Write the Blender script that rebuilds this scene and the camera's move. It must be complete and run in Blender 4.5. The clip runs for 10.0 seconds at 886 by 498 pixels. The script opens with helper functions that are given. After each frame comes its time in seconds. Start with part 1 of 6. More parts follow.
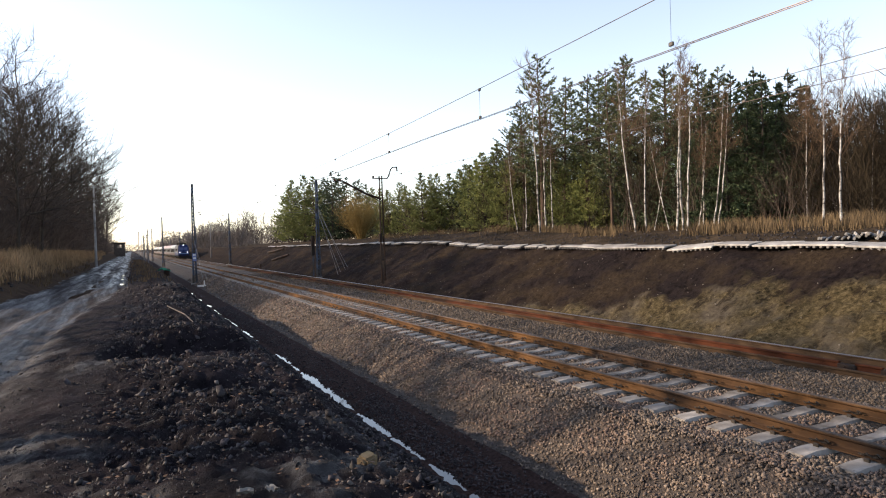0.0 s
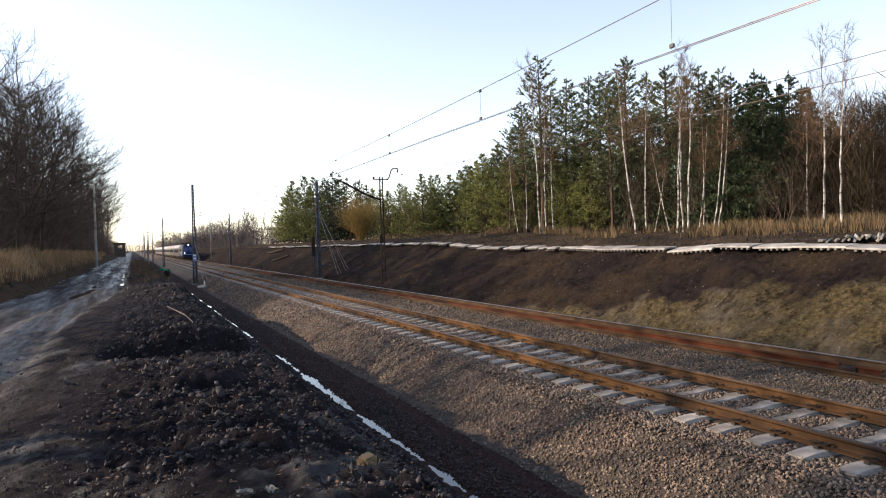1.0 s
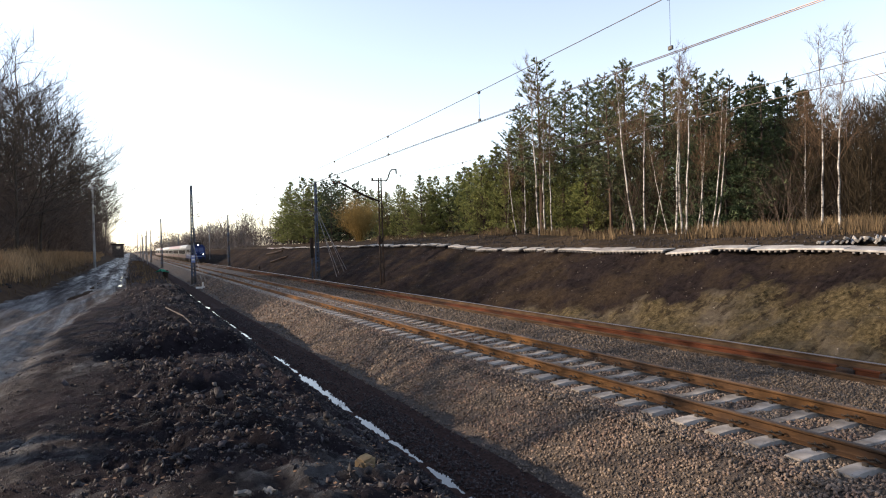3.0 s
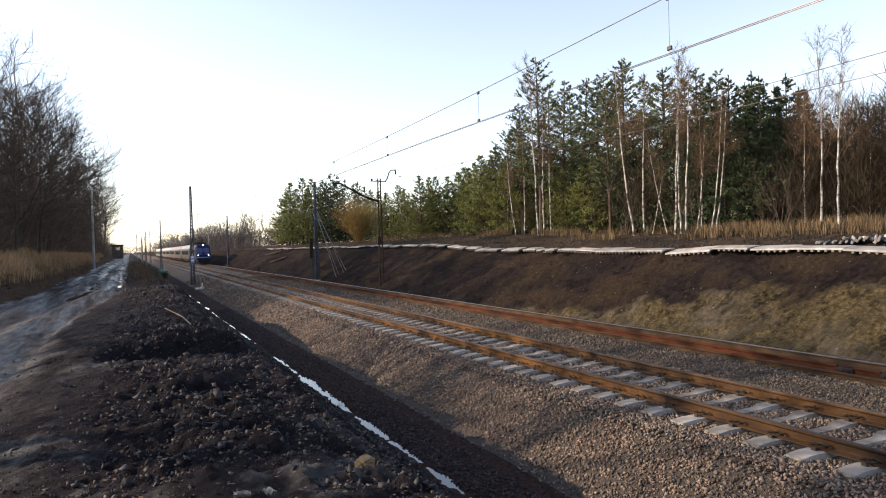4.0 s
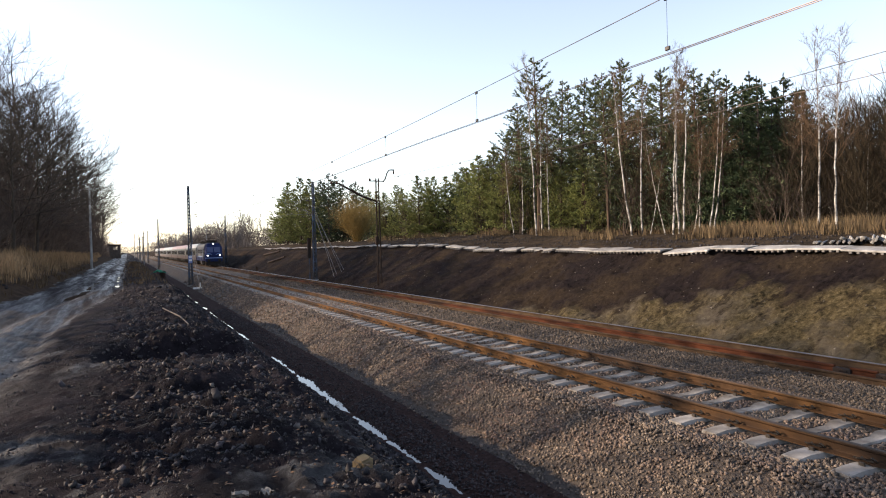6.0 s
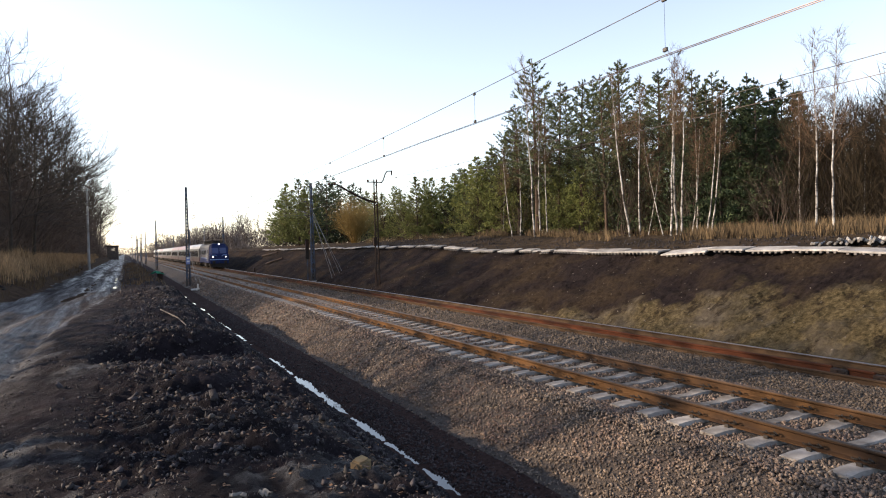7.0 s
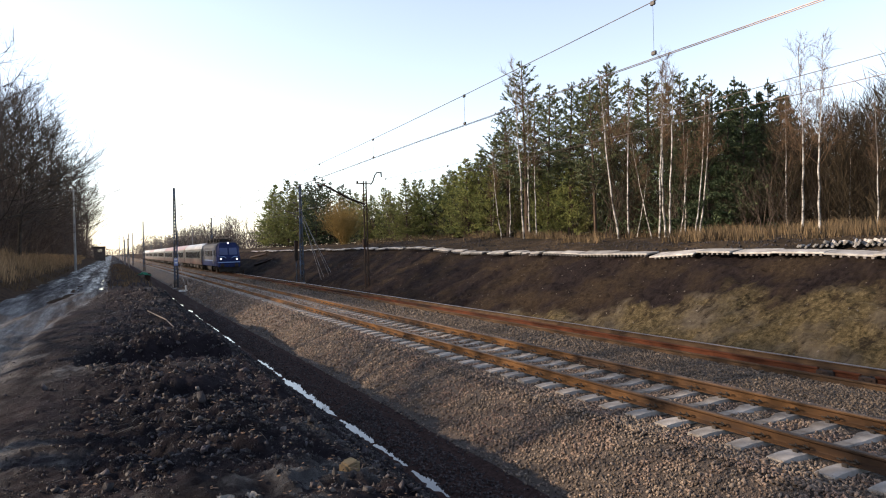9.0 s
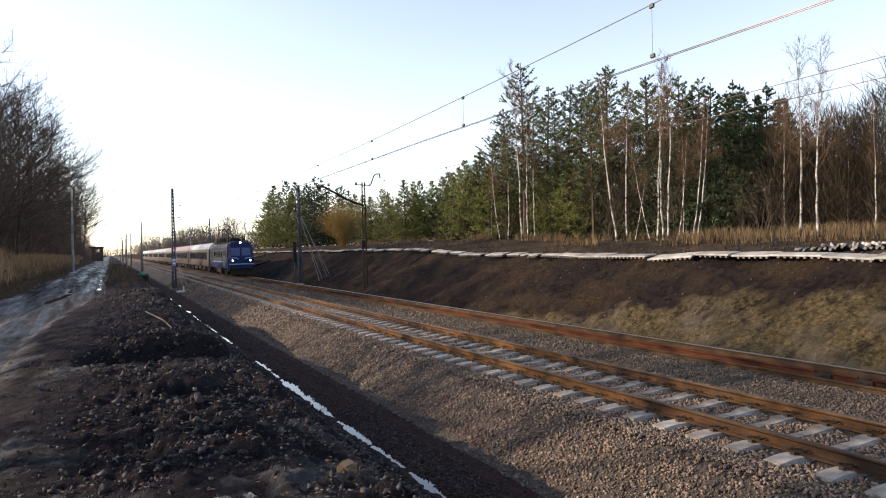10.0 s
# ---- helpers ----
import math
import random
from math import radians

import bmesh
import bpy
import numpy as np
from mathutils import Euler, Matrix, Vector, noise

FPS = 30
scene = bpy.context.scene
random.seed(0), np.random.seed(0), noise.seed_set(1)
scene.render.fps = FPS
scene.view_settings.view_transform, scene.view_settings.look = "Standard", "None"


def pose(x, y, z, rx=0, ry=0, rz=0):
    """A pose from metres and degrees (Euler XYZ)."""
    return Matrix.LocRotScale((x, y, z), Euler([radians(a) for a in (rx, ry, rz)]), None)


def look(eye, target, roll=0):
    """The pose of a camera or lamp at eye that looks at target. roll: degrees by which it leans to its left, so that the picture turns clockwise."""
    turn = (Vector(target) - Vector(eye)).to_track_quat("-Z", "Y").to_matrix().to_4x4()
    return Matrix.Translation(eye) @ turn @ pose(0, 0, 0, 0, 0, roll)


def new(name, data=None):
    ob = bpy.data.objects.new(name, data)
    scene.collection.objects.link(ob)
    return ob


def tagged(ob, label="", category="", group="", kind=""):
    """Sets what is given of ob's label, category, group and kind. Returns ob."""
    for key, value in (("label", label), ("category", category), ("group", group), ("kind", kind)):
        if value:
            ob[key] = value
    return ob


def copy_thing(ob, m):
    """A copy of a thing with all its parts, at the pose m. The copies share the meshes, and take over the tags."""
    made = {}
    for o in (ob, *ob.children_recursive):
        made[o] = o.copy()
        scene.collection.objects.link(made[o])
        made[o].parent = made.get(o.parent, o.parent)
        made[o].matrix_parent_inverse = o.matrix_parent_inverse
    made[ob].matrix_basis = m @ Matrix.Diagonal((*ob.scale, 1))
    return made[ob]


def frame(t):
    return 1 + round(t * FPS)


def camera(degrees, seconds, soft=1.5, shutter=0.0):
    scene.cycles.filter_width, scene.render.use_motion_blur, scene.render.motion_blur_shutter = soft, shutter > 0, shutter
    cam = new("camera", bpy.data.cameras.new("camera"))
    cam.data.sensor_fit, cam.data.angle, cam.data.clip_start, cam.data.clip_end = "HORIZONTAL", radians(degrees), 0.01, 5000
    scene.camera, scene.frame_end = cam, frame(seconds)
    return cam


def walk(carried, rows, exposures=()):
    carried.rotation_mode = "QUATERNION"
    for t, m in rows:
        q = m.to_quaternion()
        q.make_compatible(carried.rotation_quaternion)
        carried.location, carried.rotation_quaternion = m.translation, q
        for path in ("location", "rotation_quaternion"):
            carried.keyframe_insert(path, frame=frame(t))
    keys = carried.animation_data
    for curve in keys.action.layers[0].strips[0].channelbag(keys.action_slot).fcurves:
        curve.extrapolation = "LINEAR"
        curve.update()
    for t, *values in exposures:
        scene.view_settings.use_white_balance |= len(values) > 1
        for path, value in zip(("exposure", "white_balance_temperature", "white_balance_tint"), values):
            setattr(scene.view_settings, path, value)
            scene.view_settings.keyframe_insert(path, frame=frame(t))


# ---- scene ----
# ---- camera: it stands on the mud bank and turns a little ----
EYE = Vector((0.0, 0.0, 2.38))
cam = camera(67.19, 10.0, soft=1.08)


def aim(yaw, pitch, roll):
    y, p = radians(yaw), radians(pitch)
    way = Vector((math.sin(y) * math.cos(p), math.cos(y) * math.cos(p), math.sin(p)))
    return look(EYE, EYE + way, roll)


TURNS = [(0.0, 25.023, -0.687, -1.757), (0.5, 25.003, -0.631, -1.639), (1.0, 24.998, -0.588, -1.614), (1.5, 25.008, -0.541, -1.562),
         (2.0, 25.084, -0.506, -1.56), (2.5, 25.11, -0.49, -1.51), (4.0, 25.17, -0.437, -1.612), (4.5, 25.199, -0.461, -1.640),
         (5.0, 25.252, -0.471, -1.632), (5.5, 25.282, -0.468, -1.604), (7.0, 25.502, -0.356, -1.591), (7.5, 25.619, -0.307, -1.62),
         (8.0, 25.856, -0.296, -1.615), (8.5, 26.16, -0.272, -1.56), (9.0, 26.409, -0.233, -1.462), (9.5, 26.536, -0.162, -1.33), (10.0, 26.553, -0.094, -1.243)]
walk(cam, [(t, aim(a, b, c)) for t, a, b, c in TURNS])

# ---- sky, sun, exposure ----
SUN_AZ, SUN_EL = radians(-60), radians(21)      # azimuth from +y towards +x
sky_world = bpy.data.worlds.new("sky")
scene.world = sky_world
sky_world.use_nodes = True
wn = sky_world.node_tree.nodes
sky_tex = wn.new("ShaderNodeTexSky")
sky_tex.sky_type, sky_tex.sun_disc = "NISHITA", False
sky_tex.sun_elevation, sky_tex.sun_rotation = SUN_EL, SUN_AZ
sky_tex.air_density, sky_tex.dust_density, sky_tex.ozone_density = 1.0, 0.30, 1.3
haze = wn.new("ShaderNodeHueSaturation")          # thin winter haze: a paler sky
haze.inputs["Saturation"].default_value = 0.76
sky_world.node_tree.links.new(sky_tex.outputs[0], haze.inputs["Color"])
sky_world.node_tree.links.new(haze.outputs[0], wn["Background"].inputs[0])
wn["Background"].inputs[1].default_value = 0.15
sun = new("sun", bpy.data.lights.new("sun", "SUN"))
sun.data.energy, sun.data.angle, sun.data.color = 4.0, radians(0.6), (1.0, 0.83, 0.62)
sun_from = Vector((math.sin(SUN_AZ) * math.cos(SUN_EL), math.cos(SUN_AZ) * math.cos(SUN_EL), math.sin(SUN_EL)))
sun.matrix_world = look(sun_from * 50, (0, 0, 0))
scene.view_settings.exposure = 1.14
scene.view_settings.use_white_balance = True
scene.view_settings.white_balance_temperature, scene.view_settings.white_balance_tint = 6800, 17


# ---- materials ----
def ramp(nt, fac, stops):
    n = nt.nodes.new("ShaderNodeValToRGB")
    while len(n.color_ramp.elements) < len(stops):
        n.color_ramp.elements.new(0.5)
    for e, (pos, col) in zip(n.color_ramp.elements, stops):
        e.position, e.color = pos, (*col, 1)
    nt.links.new(fac, n.inputs[0])
    return n.outputs[0]


def noise_node(nt, scale, detail=4.0, rough=0.55, stretch=(1, 1, 1), coord="Object", offset=(0, 0, 0)):
    tc, mp, n = nt.nodes.new("ShaderNodeTexCoord"), nt.nodes.new("ShaderNodeMapping"), nt.nodes.new("ShaderNodeTexNoise")
    mp.inputs["Scale"].default_value = stretch
    mp.inputs["Location"].default_value = offset
    n.inputs["Scale"].default_value, n.inputs["Detail"].default_value, n.inputs["Roughness"].default_value = scale, detail, rough
    nt.links.new(tc.outputs[coord], mp.inputs[0])
    nt.links.new(mp.outputs[0], n.inputs["Vector"])
    return n.outputs[0]


def blend(nt, fac, a, b, mode="MIX"):
    m = nt.nodes.new("ShaderNodeMix")
    m.data_type, m.blend_type = "RGBA", mode
    for sock, v in ((m.inputs[0], fac), (m.inputs[6], a), (m.inputs[7], b)):
        if isinstance(v, (int, float)):
            sock.default_value = v
        elif isinstance(v, tuple):
            sock.default_value = (*v, 1)
        else:
            nt.links.new(v, sock)
    return m.outputs[2]


def material(name, lo, hi, scale=6.0, rough=0.85, metal=0.0, bump=0.3, bump_scale=40.0, dist=0.01, stretch=(1, 1, 1), grime=None, grime_scale=0.7,
             per_piece=0.0, island=0.0, rough_lo=None, spec=0.3, coord="Object"):
    """Two-scale procedural surface: a grain between lo and hi, a coarse grime colour, fine relief, and a piece-by-piece change of tone."""
    m = bpy.data.materials.new(name)
    m.use_nodes = True
    nt = m.node_tree
    b = nt.nodes["Principled BSDF"]
    g = noise_node(nt, scale, 6, 0.6, stretch, coord)
    col = ramp(nt, g, [(0.32, lo), (0.68, hi)])
    if grime:
        gm = ramp(nt, noise_node(nt, grime_scale, 5, 0.6, stretch, coord, (3.1, 7.7, 1.3)), [(0.42, (0, 0, 0)), (0.62, (1, 1, 1))])
        col = blend(nt, gm, col, grime)
    for amount, kind in ((per_piece, "ShaderNodeObjectInfo"), (island, "ShaderNodeNewGeometry")):
        if amount:
            info = nt.nodes.new(kind)
            r = ramp(nt, info.outputs["Random" if kind == "ShaderNodeObjectInfo" else "Random Per Island"],
                     [(0, (1 - amount,) * 3), (1, (1 + amount * 0.6,) * 3)])
            col = blend(nt, 1.0, col, r, "MULTIPLY")
    nt.links.new(col, b.inputs["Base Color"])
    b.inputs["Metallic"].default_value = metal
    b.inputs["Specular IOR Level"].default_value = spec
    if rough_lo is not None:
        rr = ramp(nt, noise_node(nt, scale * 0.35, 4, 0.6, stretch, coord, (9, 2, 5)), [(0.35, (rough_lo,) * 3), (0.65, (rough,) * 3)])
        nt.links.new(rr, b.inputs["Roughness"])
    else:
        b.inputs["Roughness"].default_value = rough
    if bump:
        bp = nt.nodes.new("ShaderNodeBump")
        bp.inputs["Strength"].default_value, bp.inputs["Distance"].default_value = bump, dist
        nt.links.new(noise_node(nt, bump_scale, 5, 0.65, (1, 1, 1), coord), bp.inputs["Height"])
        nt.links.new(bp.outputs[0], b.inputs["Normal"])
    return m


def wet_stack(nt, lo, hi, stretch, scale, dry=0.52, soft=0.09, gloss=0.22, spec=0.5, detail=6):
    """Colour, roughness and gloss of trodden mud: crumbly where dry, dark and glossy where water stands in it."""
    col = ramp(nt, noise_node(nt, 5.0, 7, 0.65), [(0.3, lo), (0.7, hi)])
    big = ramp(nt, noise_node(nt, 0.6, 4, 0.6, (1, 0.5, 1), "Object", (4, 1, 2)), [(0.35, (0.65, 0.65, 0.65)), (0.65, (1.45, 1.35, 1.25))])
    wet = ramp(nt, noise_node(nt, scale, detail, 0.68, stretch, "Object", (2.2, 5.1, 0)), [(dry, (0, 0, 0)), (dry + soft, (1, 1, 1))])
    col = blend(nt, 1.0, col, big, "MULTIPLY")
    return (blend(nt, wet, col, tuple(c * 0.8 for c in lo)), blend(nt, wet, (0.95, 0.95, 0.95), (gloss,) * 3), blend(nt, wet, (0.08, 0.08, 0.08), (spec,) * 3))


def wet_material(name, kind, other=None, edge=(-2.1, -1.1)):
    """Mud of one kind, or of two that pass into each other across the given stretch of x."""
    m = bpy.data.materials.new(name)
    m.use_nodes = True
    nt = m.node_tree
    b = nt.nodes["Principled BSDF"]
    stack = wet_stack(nt, **kind)
    if other:
        tc, sep, add, mr = (nt.nodes.new(k) for k in ("ShaderNodeTexCoord", "ShaderNodeSeparateXYZ", "ShaderNodeMath", "ShaderNodeMapRange"))
        nt.links.new(tc.outputs["Object"], sep.inputs[0])
        ragged = ramp(nt, noise_node(nt, 1.6, 7, 0.65, (1, 0.5, 1)), [(0.25, (0, 0, 0)), (0.75, (1, 1, 1))])
        nt.links.new(sep.outputs["X"], add.inputs[0])
        nt.links.new(ragged, add.inputs[1])
        mr.inputs["From Min"].default_value, mr.inputs["From Max"].default_value = edge[0] + 0.35, edge[1] + 0.35
        nt.links.new(add.outputs[0], mr.inputs["Value"])
        stack = [blend(nt, mr.outputs[0], c, d) for c, d in zip(stack, wet_stack(nt, **other))]
    for sock, key in zip(stack, ("Base Color", "Roughness", "Specular IOR Level")):
        nt.links.new(sock, b.inputs[key])
    bp = nt.nodes.new("ShaderNodeBump")
    bp.inputs["Strength"].default_value, bp.inputs["Distance"].default_value = 0.9, 0.05
    nt.links.new(noise_node(nt, 20, 8, 0.75), bp.inputs["Height"])
    nt.links.new(bp.outputs[0], b.inputs["Normal"])
    return m


def glow(name, col, strength):
    m = bpy.data.materials.new(name)
    m.use_nodes = True
    b = m.node_tree.nodes["Principled BSDF"]
    b.inputs["Base Color"].default_value = (0.8, 0.8, 0.8, 1)
    b.inputs["Emission Color"].default_value = (*col, 1)
    b.inputs["Emission Strength"].default_value = strength
    return m


SPOIL_KIND = dict(lo=(0.0030, 0.0025, 0.0040), hi=(0.0178, 0.0148, 0.0190), stretch=(0.9, 0.7, 1), scale=0.55, dry=0.545, soft=0.12, gloss=0.50, spec=0.30)
ROAD_KIND = dict(lo=(0.0085, 0.0074, 0.0092), hi=(0.0265, 0.0224, 0.0245), stretch=(1.9, 0.14, 1), scale=0.9, dry=0.36, soft=0.24, gloss=0.33, spec=0.45, detail=10)
MUD = wet_material("mud", SPOIL_KIND)
ROAD_EDGE = wet_material("muddy_road_edge", ROAD_KIND, SPOIL_KIND)
CLOD = material("clod", (0.0032, 0.0027, 0.0038), (0.031, 0.0255, 0.0305), 9.0, 0.72, spec=0.4, bump=0.8, bump_scale=60, dist=0.01, island=0.75)
PEBBLE = material("pale_pebble", (0.07, 0.062, 0.052), (0.17, 0.15, 0.125), 9.0, 0.8, bump=0.3, island=0.5)
TRACK_MUD = wet_material("wet_track_mud", ROAD_KIND)
WET_KIND = dict(lo=(0.0045, 0.0040, 0.0056), hi=(0.0125, 0.0108, 0.0135), stretch=(1.2, 0.8, 1), scale=1.3, dry=0.45, soft=0.20, gloss=0.38, spec=0.42, detail=9)
WET_MUD = wet_material("sodden_mud", WET_KIND)
GRAVEL = material("ballast_bed", (0.028, 0.023, 0.019), (0.10, 0.08, 0.065), 24.0, 0.9, bump=1.0, bump_scale=26, dist=0.05, grime=(0.065, 0.052, 0.042), grime_scale=0.5)
STONE = material("ballast_stone", (0.085, 0.067, 0.053), (0.225, 0.176, 0.132), 7.0, 0.85, bump=0.35, bump_scale=70, dist=0.004, grime=(0.15, 0.105, 0.082), grime_scale=1.4, island=0.62)
DIRTY_STONE = material("dirty_stone", (0.055, 0.044, 0.034), (0.145, 0.113, 0.084), 7.0, 0.85, bump=0.35, bump_scale=70, dist=0.004, island=0.62)
DARK_GRAVEL = material("dark_gravel", (0.022, 0.0135, 0.0120), (0.062, 0.038, 0.0325), 16.0, 0.95, bump=1.0, bump_scale=36, dist=0.04, spec=0.05)
DARK_STONE = material("dark_stone", (0.018, 0.0145, 0.0158), (0.076, 0.060, 0.060), 9.0, 0.8, bump=0.4, island=0.55)
def earth_material(name):
    """Cutting soil: dark humus above, ochre sand and grey clay that slumped down over the foot, in ragged washed streaks."""
    m = bpy.data.materials.new(name)
    m.use_nodes = True
    nt = m.node_tree
    b = nt.nodes["Principled BSDF"]

    def calc(op, a, c, d=None):
        n = nt.nodes.new("ShaderNodeMath")
        n.operation = op
        for sock, v in zip(n.inputs, (a, c, d)):
            if v is None:
                continue
            if isinstance(v, (int, float)):
                sock.default_value = v
            else:
                nt.links.new(v, sock)
        return n.outputs[0]

    tc, sep = nt.nodes.new("ShaderNodeTexCoord"), nt.nodes.new("ShaderNodeSeparateXYZ")
    nt.links.new(tc.outputs["Object"], sep.inputs[0])
    humus = ramp(nt, noise_node(nt, 5.5, 9, 0.78, (0.7, 1.1, 1)), [(0.38, (0.0060, 0.0048, 0.0050)), (0.64, (0.0265, 0.0198, 0.0188))])
    brown = ramp(nt, noise_node(nt, 0.55, 6, 0.65, (0.7, 0.7, 1), "Object", (5, 3, 1)), [(0.45, (0, 0, 0)), (0.62, (1, 1, 1))])
    humus = blend(nt, brown, humus, ramp(nt, noise_node(nt, 7.0, 9, 0.78), [(0.36, (0.012, 0.0085, 0.0062)), (0.66, (0.050, 0.036, 0.0235))]))
    sand = ramp(nt, noise_node(nt, 6.0, 10, 0.8), [(0.38, (0.018, 0.0165, 0.009)), (0.52, (0.080, 0.0615, 0.0315)), (0.68, (0.168, 0.136, 0.080))])
    clay = ramp(nt, noise_node(nt, 2.6, 8, 0.7, (1, 1, 1), "Object", (1, 8, 4)), [(0.3, (0.026, 0.0215, 0.016)), (0.7, (0.118, 0.100, 0.074))])
    grey = ramp(nt, noise_node(nt, 0.42, 5, 0.6, (1.2, 0.8, 1), "Object", (9, 2, 6)), [(0.45, (0, 0, 0)), (0.60, (1, 1, 1))])
    sand = blend(nt, grey, sand, clay)
    streak = ramp(nt, noise_node(nt, 1.8, 9, 0.7, (0.30, 1.2, 1), "Object", (3, 3, 8)), [(0.54, (0, 0, 0)), (0.62, (0.85, 0.85, 0.85))])
    sand = blend(nt, streak, sand, (0.016, 0.012, 0.009))
    # how far up the slope the sand reaches: high near the start of the line, less and less farther along it
    reach = calc("ADD", calc("MULTIPLY_ADD", sep.outputs["Y"], -0.046, 1.24), calc("MULTIPLY_ADD", noise_node(nt, 0.33, 7, 0.62, (0.7, 1.0, 1), "Object", (2, 6, 3)), 1.3, -0.65))
    up = calc("MULTIPLY_ADD", sep.outputs["X"], 0.204, -3.41)
    gap = nt.nodes.new("ShaderNodeMapRange")
    gap.inputs["From Min"].default_value, gap.inputs["From Max"].default_value = -0.04, 0.10
    nt.links.new(calc("SUBTRACT", reach, up), gap.inputs["Value"])
    nt.links.new(blend(nt, gap.outputs[0], humus, sand), b.inputs["Base Color"])
    b.inputs["Roughness"].default_value, b.inputs["Specular IOR Level"].default_value = 1.0, 0.04
    bp = nt.nodes.new("ShaderNodeBump")
    bp.inputs["Strength"].default_value, bp.inputs["Distance"].default_value = 1.0, 0.11
    nt.links.new(noise_node(nt, 5.0, 12, 0.8, (0.8, 1.2, 1)), bp.inputs["Height"])
    nt.links.new(bp.outputs[0], b.inputs["Normal"])
    return m


SLOPE = earth_material("cutting_soil")
FIELD = material("dry_field", (0.024, 0.018, 0.013), (0.075, 0.055, 0.036), 2.2, 0.95, bump=0.9, bump_scale=9, dist=0.08, grime=(0.026, 0.021, 0.016), grime_scale=0.3, spec=0.04)
BANK = material("dark_bank", (0.022, 0.0145, 0.0110), (0.080, 0.052, 0.0355), 2.4, 0.95, bump=1.0, bump_scale=8, dist=0.10, grime=(0.065, 0.042, 0.025), grime_scale=0.5, spec=0.03)
FLOOR = material("forest_floor", (0.018, 0.013, 0.009), (0.048, 0.034, 0.021), 1.0, 0.95, bump=0.8, bump_scale=5, dist=0.08, spec=0.03)
RUST = material("rusty_rail", (0.074, 0.036, 0.0135), (0.140, 0.068, 0.023), 5.0, 0.8, bump=0.15, bump_scale=60, dist=0.003, stretch=(1, 0.35, 1), grime=(0.030, 0.017, 0.010), grime_scale=0.9, spec=0.15)
RED_RUST = material("red_rust", (0.036, 0.012, 0.006), (0.095, 0.031, 0.014), 3.0, 0.85, bump=0.25, bump_scale=60, dist=0.003, stretch=(1, 0.25, 1), grime=(0.014, 0.007, 0.005), grime_scale=0.7, spec=0.1)
HEAD = material("rail_head", (0.074, 0.041, 0.020), (0.132, 0.074, 0.034), 8.0, 0.65, 0.05, bump=0.1, stretch=(1, 0.3, 1), spec=0.3, rough_lo=0.45, grime=(0.035, 0.022, 0.013), grime_scale=0.9)
DULL_RUST = material("dull_rail", (0.030, 0.019, 0.012), (0.075, 0.046, 0.026), 5.0, 0.85, bump=0.2, bump_scale=60, dist=0.003, stretch=(1, 0.35, 1), spec=0.1)
SHINY = material("worn_head", (0.16, 0.16, 0.17), (0.26, 0.26, 0.27), 8.0, 0.35, 0.9, bump=0.05, stretch=(1, 0.3, 1))
CLIP = material("clip_steel", (0.02, 0.018, 0.016), (0.05, 0.04, 0.03), 20, 0.6, 0.3, bump=0.2)
CONCRETE = material("concrete", (0.235, 0.218, 0.198), (0.365, 0.342, 0.310), 5.0, 0.9, bump=0.35, bump_scale=45, dist=0.006, grime=(0.12, 0.105, 0.088), grime_scale=1.6, per_piece=0.25)
SLAB = material("weathered_slab", (0.26, 0.25, 0.235), (0.41, 0.40, 0.378), 3.0, 0.9, bump=0.35, bump_scale=30, dist=0.01, grime=(0.14, 0.13, 0.115), grime_scale=0.9, per_piece=0.25)
# ribs darker than the slabs: the toothed shadow beneath is put into their colour
RIB = material("shaded_rib", (0.07, 0.065, 0.06), (0.16, 0.15, 0.14), 3.0, 0.9, bump=0.3)
STEEL_BLUE = material("blue_grey_paint", (0.036, 0.058, 0.098), (0.078, 0.112, 0.168), 3.0, 0.6, 0.1, bump=0.15, grime=(0.065, 0.058, 0.052), grime_scale=1.8)
STEEL_DARK = material("dark_old_steel", (0.014, 0.012, 0.011), (0.034, 0.027, 0.023), 3.0, 0.8, 0.1, bump=0.2, grime=(0.036, 0.021, 0.015), grime_scale=1.5, spec=0.15)
STEEL_GREY = material("galvanised_grey", (0.16, 0.165, 0.17), (0.26, 0.265, 0.27), 3.0, 0.55, 0.3, bump=0.15, grime=(0.12, 0.10, 0.085), grime_scale=1.2)
POLE_CONCRETE = material("pole_concrete", (0.22, 0.22, 0.22), (0.33, 0.33, 0.33), 2.0, 0.9, bump=0.3, grime=(0.17, 0.165, 0.16))
GREY_STONE = material("muddy_stone", (0.030, 0.026, 0.026), (0.105, 0.092, 0.086), 9.0, 0.7, spec=0.4, bump=0.4, island=0.6)
COPPER = material("copper_wire", (0.030, 0.024, 0.021), (0.060, 0.044, 0.037), 4.0, 0.35, 0.6, bump=0)
CABLE = material("dark_wire", (0.03, 0.028, 0.026), (0.06, 0.055, 0.05), 4.0, 0.5, 0.4, bump=0)
PORCELAIN = material("insulator", (0.05, 0.022, 0.014), (0.09, 0.04, 0.024), 8.0, 0.25, bump=0)
WHITE_PAINT = material("white_paint", (0.62, 0.61, 0.58), (0.8, 0.79, 0.76), 6.0, 0.7, bump=0.15, grime=(0.45, 0.43, 0.38))
SIGN_BLUE = material("sign_blue", (0.16, 0.20, 0.40), (0.22, 0.27, 0.48), 4.0, 0.5, bump=0)
GREEN_NET = material("green_sheet", (0.01, 0.13, 0.08), (0.02, 0.24, 0.14), 6.0, 0.7, bump=0.4, bump_scale=20)
